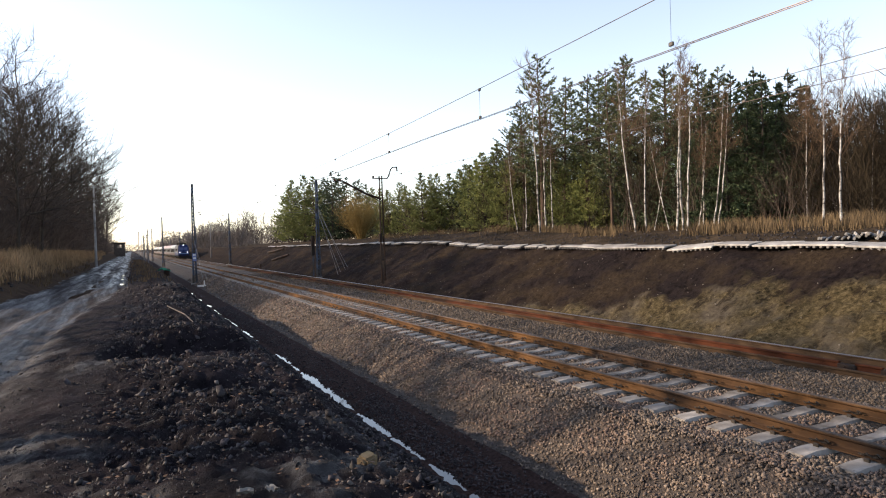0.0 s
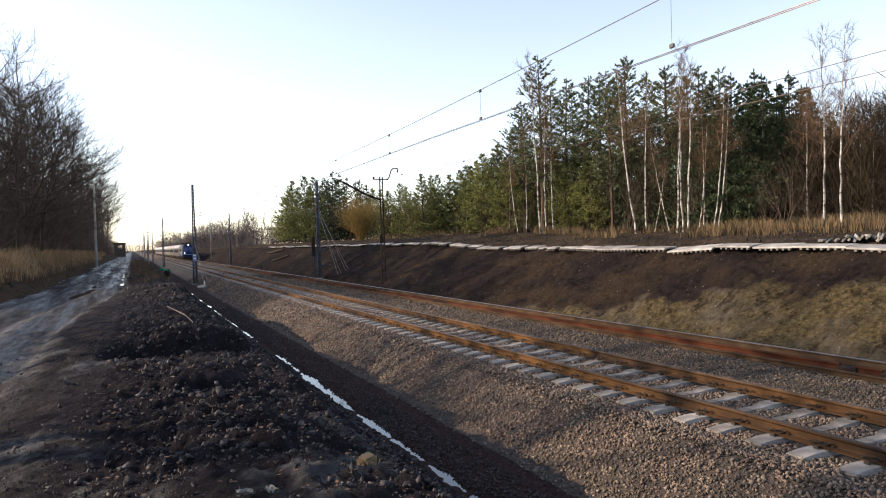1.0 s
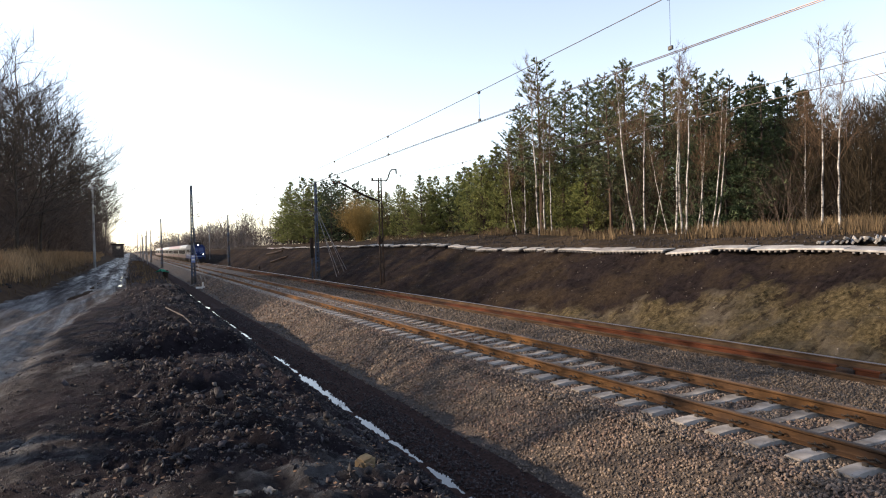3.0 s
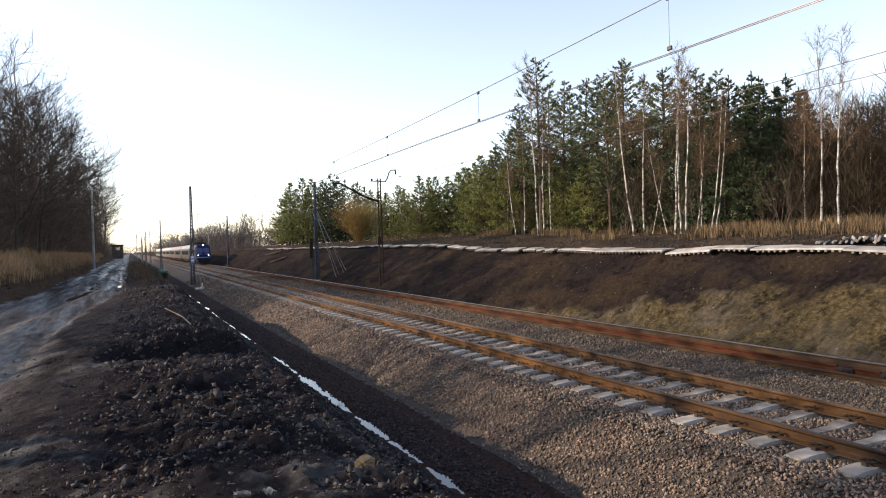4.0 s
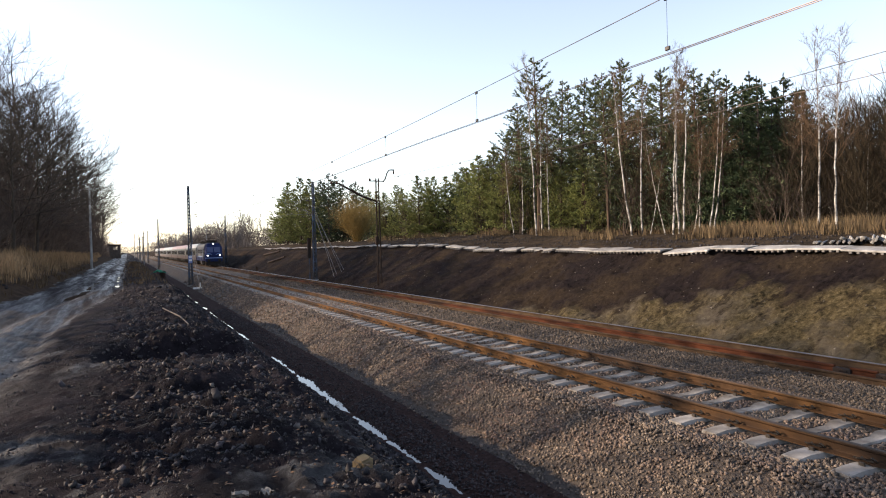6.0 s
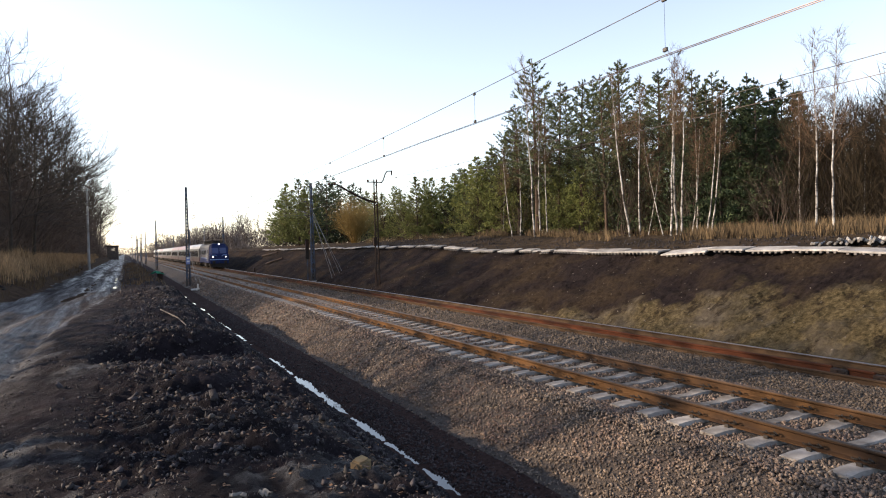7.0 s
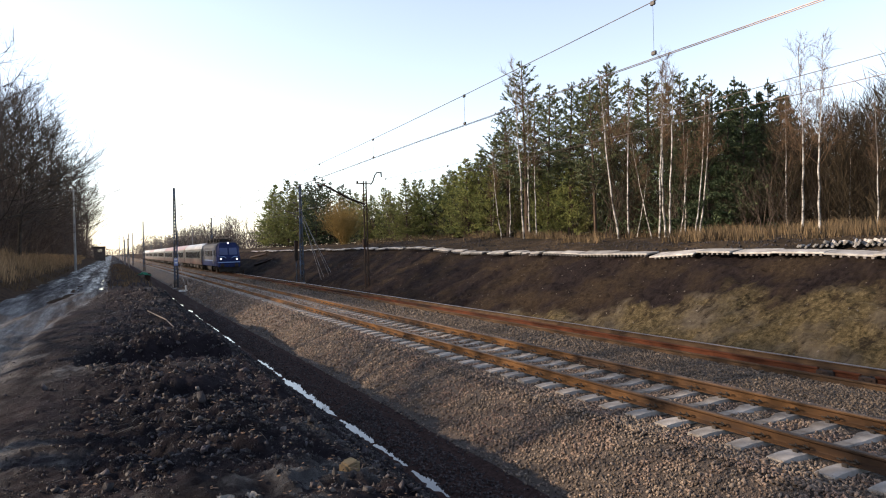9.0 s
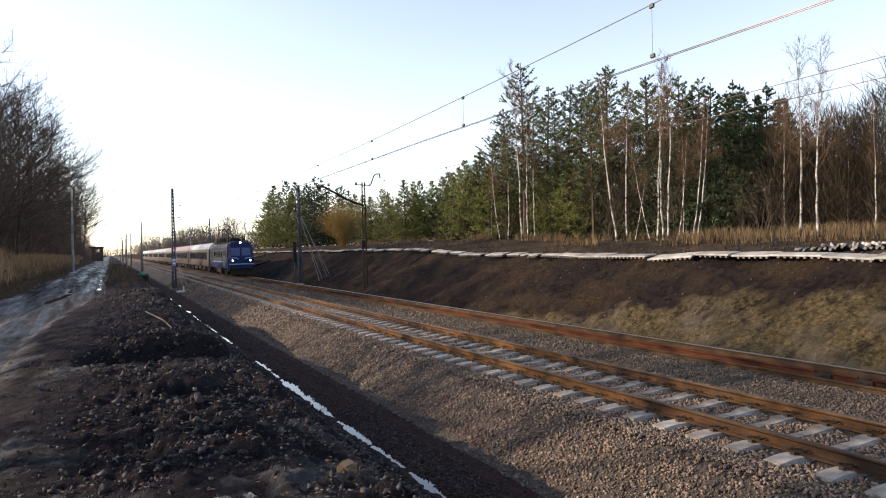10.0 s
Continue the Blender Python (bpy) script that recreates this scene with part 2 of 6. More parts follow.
ROCK = material("sandstone", (0.11, 0.078, 0.040), (0.23, 0.17, 0.09), 9.0, 0.9, bump=0.6, bump_scale=30, dist=0.01, grime=(0.12, 0.085, 0.05), grime_scale=5)
DRYWOOD = material("dry_wood", (0.08, 0.066, 0.052), (0.15, 0.125, 0.10), 9.0, 0.85, bump=0.4)
DEAD_LEAF = material("dead_leaf", (0.06, 0.032, 0.018), (0.17, 0.10, 0.055), 9.0, 0.8, bump=0, island=0.5)
PINE_BARK = material("pine_bark", (0.035, 0.026, 0.020), (0.115, 0.075, 0.050), 5.0, 0.95, bump=0.7, bump_scale=20, dist=0.02, stretch=(1, 1, 0.3))
BIRCH_BARK = material("birch_bark", (0.30, 0.282, 0.252), (0.55, 0.525, 0.475), 2.5, 0.8, bump=0.3, stretch=(1, 1, 2.2), grime=(0.05, 0.044, 0.040), grime_scale=1.5)
GREY_BARK = material("grey_bark", (0.028, 0.022, 0.017), (0.065, 0.052, 0.040), 4.0, 0.95, bump=0.6, bump_scale=20, stretch=(1, 1, 0.3))
TWIG = material("bare_twig", (0.055, 0.043, 0.036), (0.120, 0.093, 0.076), 3.0, 0.95, bump=0, island=0.35, spec=0.08)
DARK_TWIG = material("shaded_twig", (0.055, 0.042, 0.036), (0.125, 0.096, 0.080), 1.0, 0.95, bump=0, island=0.45, spec=0.05)
BIRCH_TWIG = material("birch_twig", (0.080, 0.050, 0.029), (0.160, 0.100, 0.058), 3.0, 0.95, bump=0, island=0.3)
EDGE_TWIG = material("brown_branch", (0.026, 0.021, 0.014), (0.060, 0.046, 0.031), 0.5, 0.95, bump=0, island=0.35, spec=0.05)
WILLOW = material("yellow_twig", (0.20, 0.135, 0.042), (0.34, 0.235, 0.080), 3.0, 0.95, bump=0, island=0.3)
NEEDLE = material("pine_needles", (0.078, 0.098, 0.045), (0.175, 0.20, 0.088), 0.8, 0.75, bump=0, island=0.4, per_piece=0.25)
NEEDLE_YOUNG = material("young_pine_needles", (0.140, 0.162, 0.046), (0.285, 0.295, 0.088), 0.8, 0.75, bump=0, island=0.35, per_piece=0.25)
NEEDLE_DARK = material("spruce_needles", (0.032, 0.054, 0.026), (0.080, 0.110, 0.046), 0.8, 0.75, bump=0, island=0.45, per_piece=0.25)
REED = material("dry_reed", (0.078, 0.053, 0.027), (0.180, 0.126, 0.067), 0.5, 0.9, bump=0, island=0.5)
STRAW = material("straw_grass", (0.18, 0.112, 0.058), (0.38, 0.245, 0.130), 0.4, 0.9, bump=0, island=0.5)
REED_DARK = material("brown_grass", (0.060, 0.039, 0.022), (0.150, 0.095, 0.048), 0.8, 0.9, bump=0, island=0.5)
LOCO_BLUE = material("loco_blue", (0.0030, 0.0115, 0.062), (0.0048, 0.0175, 0.090), 2.0, 0.5, bump=0.05, spec=0.22, grime=(0.004, 0.013, 0.072), grime_scale=1.1)
LOCO_LIGHT = material("loco_light_grey", (0.050, 0.060, 0.082), (0.095, 0.108, 0.135), 2.0, 0.5, bump=0.05, spec=0.2, grime=(0.05, 0.05, 0.055), grime_scale=0.9)
LOCO_STRIPE = material("loco_pale_blue", (0.16, 0.26, 0.50), (0.24, 0.36, 0.60), 2.0, 0.45, bump=0.05)
UNDER = material("underframe", (0.014, 0.013, 0.012), (0.04, 0.034, 0.028), 3.0, 0.8, bump=0.4)
COACH_GREY = material("coach_grey", (0.060, 0.068, 0.066), (0.105, 0.113, 0.110), 1.2, 0.45, bump=0.03, spec=0.2, grime=(0.085, 0.082, 0.078), grime_scale=0.6)
COACH_RED = material("coach_red", (0.070, 0.036, 0.032), (0.115, 0.058, 0.050), 1.2, 0.5, bump=0.03, spec=0.2, grime=(0.10, 0.085, 0.078), grime_scale=0.6)
COACH_ROOF = material("coach_roof", (0.20, 0.185, 0.18), (0.30, 0.28, 0.272), 1.2, 0.4, bump=0.05, spec=0.5, grime=(0.36, 0.34, 0.32), grime_scale=0.5)
COACH_ROOF_RED = material("coach_red_roof", (0.19, 0.11, 0.10), (0.27, 0.155, 0.14), 1.2, 0.4, bump=0.05, spec=0.5, grime=(0.28, 0.09, 0.07), grime_scale=0.5)
BRICK_DARK = material("dark_wall", (0.045, 0.035, 0.03), (0.09, 0.07, 0.058), 3.0, 0.9, bump=0.4)
# inside of the wood: its shade is put into these two dark colours
WOOD_SHADE_BROWN = material("shaded_wood_brown", (0.018, 0.015, 0.011), (0.046, 0.038, 0.027), 0.5, 1.0, bump=0, island=0.5, spec=0.04)
WOOD_SHADE_GREEN = material("shaded_wood_green", (0.014, 0.020, 0.009), (0.040, 0.050, 0.020), 0.5, 1.0, bump=0, island=0.5)
# distant woods: the haze before them is mixed into this pale colour
HAZE_WOOD = material("hazy_far_wood", (0.11, 0.093, 0.083), (0.19, 0.160, 0.143), 0.05, 1.0, bump=0, island=0.35, spec=0.05)
LAMP_ON = glow("headlamp_lit", (0.92, 0.96, 1.0), 6.0)


def glass_dark(name, col, rough=0.06):
    m = bpy.data.materials.new(name)
    m.use_nodes = True
    b = m.node_tree.nodes["Principled BSDF"]
    nt = m.node_tree
    nt.links.new(ramp(nt, noise_node(nt, 2.0), [(0.3, tuple(c * 0.7 for c in col)), (0.7, col)]), b.inputs["Base Color"])
    b.inputs["Roughness"].default_value, b.inputs["Specular IOR Level"].default_value = rough, 0.8
    return m


SIDE_GLASS = glass_dark("side_glass", (0.010, 0.012, 0.016), 0.2)
# blue base colour stands in for the sky mirrored in the windscreens
CAB_GLASS = glass_dark("sky_blue_cab_glass", (0.008, 0.030, 0.14), 0.35)
COACH_GLASS = glass_dark("coach_glass", (0.012, 0.016, 0.018))


def water_mat(name, col, rough, waves):
    m = glass_dark(name, col, rough)
    nt = m.node_tree
    bp = nt.nodes.new("ShaderNodeBump")
    bp.inputs["Strength"].default_value, bp.inputs["Distance"].default_value = waves, 0.01
    nt.links.new(noise_node(nt, 6.0, 3), bp.inputs["Height"])
    nt.links.new(bp.outputs[0], nt.nodes["Principled BSDF"].inputs["Normal"])
    return m


WATER = water_mat("ditch_water", (0.03, 0.03, 0.03), 0.05, 0.05)


# ---- mesh tools ----
class Mesh:
    """Gathers vertices and faces; chamfered boxes, tubes, prisms and thin blades."""

    def __init__(self):
        self.v, self.f, self.mi, self.slot = [], [], [], 0

    def add(self, verts, faces):
        o = len(self.v)
        self.v.extend(tuple(p) for p in verts)
        self.f.extend(tuple(i + o for i in f) for f in faces)
        self.mi.extend([self.slot] * len(faces))
        return self

    def box(self, x0, x1, y0, y1, z0, z1, c=0.0, m=None):
        if c <= 0:
            v = [(x, y, z) for x in (x0, x1) for y in (y0, y1) for z in (z0, z1)]
            f = [(0, 1, 3, 2), (4, 6, 7, 5), (0, 4, 5, 1), (2, 3, 7, 6), (0, 2, 6, 4), (1, 5, 7, 3)]
        else:
            v, f = [], []
            for z, i in ((z0, c), (z0 + c, 0), (z1 - c, 0), (z1, c)):
                a, b, d, e = x0 + i, x1 - i, y0 + i, y1 - i
                k = c * 0.7 if i == 0 else c * 0.4
                v += [(a + k, d, z), (b - k, d, z), (b, d + k, z), (b, e - k, z), (b - k, e, z), (a + k, e, z), (a, e - k, z), (a, d + k, z)]
            for r in range(3):
                for j in range(8):
                    f.append((r * 8 + j, r * 8 + (j + 1) % 8, r * 8 + 8 + (j + 1) % 8, r * 8 + 8 + j))
            f += [tuple(range(7, -1, -1)), tuple(range(24, 32))]
        if m is not None:
            v = [m @ Vector(p) for p in v]
        return self.add(v, f)

    def tube(self, pts, radii, sides=6, cap=True):
        pts = [Vector(p) for p in pts]
        if not isinstance(radii, (list, tuple)):
            radii = [radii] * len(pts)
        v, f, n = [], [], len(pts)
        for i, p in enumerate(pts):
            d = (pts[min(i + 1, n - 1)] - pts[max(i - 1, 0)]).normalized()
            a = d.cross(Vector((0, 0, 1)) if abs(d.z) < 0.9 else Vector((1, 0, 0))).normalized()
            b = d.cross(a)
            v += [p + (a * math.cos(t) + b * math.sin(t)) * radii[i] for t in (2 * math.pi * j / sides for j in range(sides))]
        for i in range(n - 1):
            for j in range(sides):
                f.append((i * sides + j, i * sides + (j + 1) % sides, (i + 1) * sides + (j + 1) % sides, (i + 1) * sides + j))
        if cap:
            f += [tuple(range(sides - 1, -1, -1)), tuple(range((n - 1) * sides, n * sides))]
        return self.add(v, f)

    def prism(self, profile, y0, y1):
        """A closed outline in x and z, drawn out along y."""
        n = len(profile)
        v = [(x, y0, z) for x, z in profile] + [(x, y1, z) for x, z in profile]
        f = [(i, (i + 1) % n, n + (i + 1) % n, n + i) for i in range(n)] + [tuple(range(n - 1, -1, -1)), tuple(range(n, 2 * n))]
        return self.add(v, f)

    def blade(self, a, b, w, side):
        """A thin three-sided sliver from a to b."""
        s = Vector(side) * w
        u = (b - a).cross(s)
        u = u.normalized() * w * 0.6 if u.length > 1e-6 else Vector((0, 0, w))
        return self.add([a - s, a + s, a + u, b], [(0, 1, 3), (1, 2, 3), (2, 0, 3)])

    def leaf(self, a, b, side):
        """A flat narrow leaf: a kite."""
        mid = a.lerp(b, 0.45)
        return self.add([a, mid + side, b, mid - side], [(0, 1, 2, 3)])

    def data(self, name, mats):
        me = bpy.data.meshes.new(name)
        me.from_pydata([tuple(p) for p in self.v], [], self.f)
        mats = mats if isinstance(mats, (list, tuple)) else [mats]
        for m in mats:
            me.materials.append(m)
        if len(mats) > 1:
            me.polygons.foreach_set("material_index", self.mi)
        me.update()
        return me


def smooth(me):
    me.polygons.foreach_set("use_smooth", [True] * len(me.polygons))
    return me


def thing(name, label, category, group="", m=None):
    ob = tagged(new(name), label, category, group)
    if m is not None:
        ob.matrix_basis = m
    return ob


def part(name, mesh, mat, parent, label="", m=None):
    ob = new(name, mesh.data(name, mat) if isinstance(mesh, Mesh) else mesh)
    ob.parent = parent
    if m is not None:
        ob.matrix_basis = m
    return tagged(ob, label)


def rows_mesh(name, verts, tris, mat):
    """A mesh from arrays of points and triangles."""
    me = bpy.data.meshes.new(name)
    me.vertices.add(len(verts))
    me.vertices.foreach_set("co", np.asarray(verts, dtype=np.float32).ravel())
    n = len(tris)
    me.loops.add(n * 3)
    me.loops.foreach_set("vertex_index", np.asarray(tris, dtype=np.int32).ravel())
    me.polygons.add(n)
    me.polygons.foreach_set("loop_start", np.arange(0, n * 3, 3, dtype=np.int32))
    me.materials.append(mat)
    me.update(calc_edges=True)
    return me


# ---- the ground: one sheet, with the track bed, the ditch, the cutting and the banks in it ----
PROFILE_X = [-1500, -60, -12, -8.4, -7.2, -6.3, -5.5, -3.4, -1.8, -0.8, 1.1, 1.9, 2.8, 3.98, 4.15, 4.34, 5.25, 6.42, 9.75, 10.9, 12.0, 12.6, 12.9, 14.1, 14.4, 15.3, 16.0, 16.7, 21.6, 22.4, 28, 60, 1500]
PROFILE_Z = [6, 2.6, 2.0, 1.8, 1.55, 0.95, 0.5, 0.42, 0.46, 0.68, 0.74, 0.58, -0.2, -1.10, -1.165, -1.10, -0.93, -0.235, -0.235, -0.72, -0.545, -0.515, -0.60, -0.60, -0.56, -0.62, -0.95, -0.92, -0.12, 0.0, 0.75, 1.1, 4]


def crest(y):
    s = np.clip((np.asarray(y, float) - 33) / 19, 0, 1)
    return 1.80 + 0.50 * s * s * (3 - 2 * s)


def road_shift(x, y):
    """The dirt road swings towards the line farther off."""
    s = np.clip((y - 18) / 24, 0, 1)
    return 1.3 * s * s * (3 - 2 * s) * np.clip((1.7 - x) / 2.0, 0, 1) * np.clip((x + 40) / 30, 0, 1)


def base_height(x, y):
    x, y = np.asarray(x, float), np.asarray(y, float)
    x = x - road_shift(x, y)
    z = np.interp(x, PROFILE_X, PROFILE_Z)
    up = np.clip((x - 16.7) / 4.9, 0, 1)
    z = z + crest(y) * up
    return z


def height(x, y):
    """Ground height at a place, with its lumps."""
    z = float(base_height(x, y))
    amp = 0.03
    if -1.6 < x < 3.6:
        amp = (0.045 + 0.085 * max(0, min(1, (x + 0.3) / 0.8))) * min(1, (x + 1.6) / 0.8) * (1 if x < 2.8 else 0.6)
    elif 3.6 <= x < 4.6:
        amp = 0.05
    elif 4.6 <= x <= 15.5:
        amp = 0.018
    elif 16.5 < x < 22:
        amp = 0.19
    elif x >= 22:
        amp = 0.14
    elif x < -5.3:
        amp = 0.22
    if 16.5 < x < 22:
        # gullies washed down the slope
        z -= 0.22 * max(0.0, noise.noise((y * 1.1 + x * 0.5, x * 0.12, 21.0))) + 0.10 * abs(noise.noise((y * 3.1 + x * 0.9, x * 0.6, 5.0)))
        if y < 45:
            z += 0.07 * noise.noise((x * 5, y * 4.4, 14.0)) + 0.05 * noise.noise((x * 12, y * 10, 14.0))
    z += amp * (noise.noise((x * 0.9, y * 0.55, 0.0)) + 0.55 * noise.noise((x * 2.7, y * 2.1, 4.0)) + 0.35 * noise.noise((x * 7.0, y * 6.0, 9.0)))
    level, rough = z, 1 - min(1.0, max(0.0, (sodden(x, y) + 0.3) / 0.7))
    if -1.2 < x < 3.4 and y < 40:
        # dug trench and holes in the spoil, and heaps between them
        z -= 0.42 * math.exp(-((y - 12.4 - 0.1 * x) / 0.42) ** 2) * max(0, min(1, (x + 0.6) / 0.5)) * max(0, min(1, (2.1 - x) / 0.5))
        z += 0.16 * math.exp(-((y - 13.6) / 0.6) ** 2 - ((x - 0.9) / 1.1) ** 2)
        z -= 0.26 * math.exp(-((y - 8.6) / 0.32) ** 2 - ((x - 1.1) / 0.6) ** 2)
        z += 0.12 * math.exp(-((y - 18.5) / 1.2) ** 2 - ((x - 1.5) / 0.7) ** 2) + 0.28 * math.exp(-((y - 29) / 2.2) ** 2 - ((x - 1.6) / 0.7) ** 2)
        if x > -0.4:
            z += 0.09 * abs(noise.noise((x * 3.4, y * 2.8, 12.0))) + 0.045 * abs(noise.noise((x * 8, y * 7, 2.0))) + 0.034 * noise.noise((x * 15, y * 13, 8.0)) - 0.03
    if -4.8 < x < 0.4 and y < 22:
        k = min(1.0, (x + 4.8) / 0.5) * (1 if x > -1.8 else 0.75)
        z += k * (0.024 * noise.noise((x * 7, y * 4, 3.0)) + 0.022 * noise.noise((x * 14, y * 10, 3.0)) - 0.03 * abs(noise.noise((x * 5, y * 6, 17.0))) + 0.014 * noise.noise((x * 27, y * 21, 6.0)))
    if rough < 1:
        z = level - 0.02 * (1 - rough) + (z - level) * (0.16 + 0.84 * rough)
    if 3.8 < x < 4.5:
        z += 0.012 + 0.016 * max(0.0, min(1.0, (y - 20) / 8)) + 0.035 * max(0.0, noise.noise((0.0, y * 0.55, 31.0))) + 0.025 * noise.noise((x * 3, y * 2.2, 31.0)) + 0.03 * noise.noise((x * 9, y * 6.5, 11.0))
    if -10 < x < -5 and 40 < y < 64:
        z += 0.55 * math.exp(-((x + 6.3) / 0.7) ** 2 - ((y - 53) / 2.6) ** 2)
    xr = x - float(road_shift(x, y))
    if -5.6 < xr < -1.2:
        edge = min(1, (xr + 5.6) / 0.6, (-1.2 - xr) / 0.6)
        z += edge * (0.055 * math.sin(xr * 4.3 + 1.1 * noise.noise((0, y * 0.09, 3))) + 0.05 * noise.noise((xr * 1.6, y * 0.045, 2)) + 0.03 * noise.noise((xr * 5, y * 0.08, 6)) + 0.010 * noise.noise((xr * 7, y * 0.7, 6)))
    return z


def sodden(x, y):
    """Above nought where trodden mud lies level and wet in front of the heaped spoil."""
    if not (2 < y < 8 and -2.6 < x < 1.6):
        return -1.0
    return 5.2 - y - 0.55 * abs(x - 0.2) + 0.9 * noise.noise((x * 1.3, y * 1.3, 44.0)) + 0.25 * noise.noise((x * 5, y * 5, 44.0)) - 4 * max(0.0, 3.3 - y) - 4 * max(0.0, -1.5 - x)


def spaced(stops):
    out = []
    for (a, step), (b, _) in zip(stops, stops[1:]):
        out += list(np.arange(a, b - step * 0.3, step))
    return out + [stops[-1][0]]


def build_ground():
    xs = spaced([(-1500, 240), (-60, 12), (-14, 0.8), (-7, 0.11), (-3.4, 0.07), (-0.4, 0.045), (4.5, 0.2), (16, 0.15), (23, 0.8), (36, 6), (72, 60), (1500, 1)])
    ys = spaced([(-80, 12), (-6, 1.5), (2.6, 0.055), (9, 0.10), (16, 0.20), (34, 0.5), (64, 1.5), (140, 6), (320, 40), (700, 200), (3300, 1)])
    nx = len(xs)
    verts = [(x, y, height(x, y)) for y in ys for x in xs]
    mats = [MUD, TRACK_MUD, DARK_GRAVEL, GRAVEL, SLOPE, FIELD, BANK, FLOOR, ROAD_EDGE, WET_MUD]
    faces, index = [], []
    for j in range(len(ys) - 1):
        for i in range(nx - 1):
            k = j * nx + i
            faces.append((k, k + 1, k + nx + 1, k + nx))
            x, y = (xs[i] + xs[i + 1]) / 2, (ys[j] + ys[j + 1]) / 2
            w = noise.noise((x * 1.3, y * 0.7, 1.0)) * 0.35 + noise.noise((x * 5, y * 5, 1.0)) * 0.12 + noise.noise((x * 9, y * 7, 1.0)) * 0.10
            q = x + w
            q -= float(road_shift(x, y))
            if q < -9.5:
                s = 7
            elif q < -5.3:
                s = 6
            elif sodden(x, y) > 0:
                s = 9
            elif -3.3 < x < -0.3 and y < 20:
                s = 8
            elif q < -1.5:
                s = 1
            elif x < 3.9:
                s = 0
            elif x < 5.2:
                s = 2
            elif x < 15.5:
                s = 3
            elif q < 22.3:
                s = 4
            elif q < 31:
                s = 5
            else:
                s = 7
            index.append(s)
    me = bpy.data.meshes.new("ground")
    me.from_pydata(verts, [], faces)
    for m in mats:
        me.materials.append(m)
    me.polygons.foreach_set("material_index", index)
    smooth(me)
    me.update()
    tagged(new("ground", me), "muddy railway cutting with gravel bed, ditch and earth banks", "ground", kind="structure")


build_ground()

# ditch water: broken strip along the foot of the mud bank
def build_water():
    m = Mesh()
    ys = list(np.arange(3.0, 70, 0.5))
    for a, b in zip(ys, ys[1:]):
        m.add([(3.7, a, -1.130), (4.6, a, -1.130), (4.6, b, -1.130), (3.7, b, -1.130)], [(0, 1, 2, 3)])
    tagged(new("water", m.data("water", WATER)), "still water reflecting the sky in the narrow ditch", "water", kind="structure")


build_water()


# ---- railway track ----
NEAR_X, FAR_X, FAR_Z = 8.108, 13.5, -0.40
WEB = [(-0.075, -0.172), (0.075, -0.172), (0.075, -0.160), (0.014, -0.138), (0.009, -0.120), (0.009, -0.055), (0.030, -0.040), (0.036, -0.034), (0.036, -0.014),
       (-0.036, -0.014), (-0.036, -0.034), (-0.030, -0.040), (-0.009, -0.055), (-0.009, -0.120), (-0.014, -0.138), (-0.075, -0.160)]
TOP = [(-0.0365, -0.016), (0.0365, -0.016), (0.0365, -0.010), (0.026, -0.001), (0.0, 0.0), (-0.026, -0.001), (-0.0365, -0.010)]


def rail(track, x, z, y0, y1, side_mat, head_mat, label):
    m, h = Mesh(), Mesh()
    ys = [y0] + [y for y in (-10, 0, 10, 20, 40, 80, 160, 320) if y0 < y < y1] + [y1]
    for a, b in zip(ys, ys[1:]):
        m.prism([(x + u, z + w) for u, w in WEB], a, b)
        h.prism([(x + u, z + w) for u, w in TOP], a, b)
    r = part("rail", m, side_mat, track, label)
    part("rail_head", h, head_mat, r)
    return r


def sleeper_mesh():
    """Concrete sleeper: waisted, chamfered, lower in the middle, with raised rail seats."""
    m = Mesh()
    prof = [(-1.25, 0.15), (-1.05, 0.15), (-0.48, 0.15), (-0.30, 0.115), (0.30, 0.115), (0.48, 0.15), (1.05, 0.15), (1.25, 0.15)]
    v, f = [], []
    for x, w in prof:
        top = 0.0 if abs(x) > 0.4 else -0.035
        end = 0.02 if abs(x) > 1.2 else 0
        v += [(x, -w, -0.22), (x, w, -0.22), (x, w - 0.01, top - 0.05 - end), (x, w - 0.035, top - end), (x, -w + 0.035, top - end), (x, -w + 0.01, top - 0.05 - end)]
    for i in range(len(prof) - 1):
        for j in range(6):
            f.append((i * 6 + j, i * 6 + (j + 1) % 6, i * 6 + 6 + (j + 1) % 6, i * 6 + 6 + j))
    f += [tuple(range(5, -1, -1)), tuple(range(len(v) - 6, len(v)))]
    return m.add(v, f).data("sleeper", CONCRETE)


def clip_mesh():
    """Sprung steel rail clip: a bent round bar, with its shoulder."""
    m = Mesh()
    m.tube([(0.02, -0.125, 0.035), (-0.02, -0.135, 0.062), (-0.03, -0.105, 0.085), (0.0, -0.075, 0.07), (0.03, -0.085, 0.03), (0.0, -0.035, 0.03), (-0.03, 0.0, 0.055),
            (0.0, 0.03, 0.06), (0.03, 0.055, 0.035), (0.0, 0.085, 0.03), (0.02, 0.13, 0.032)], 0.0105, 5)
    m.box(-0.06, -0.035, -0.035, 0.035, -0.03, 0.022, 0.008)
    return m.data("rail_clip", CLIP)


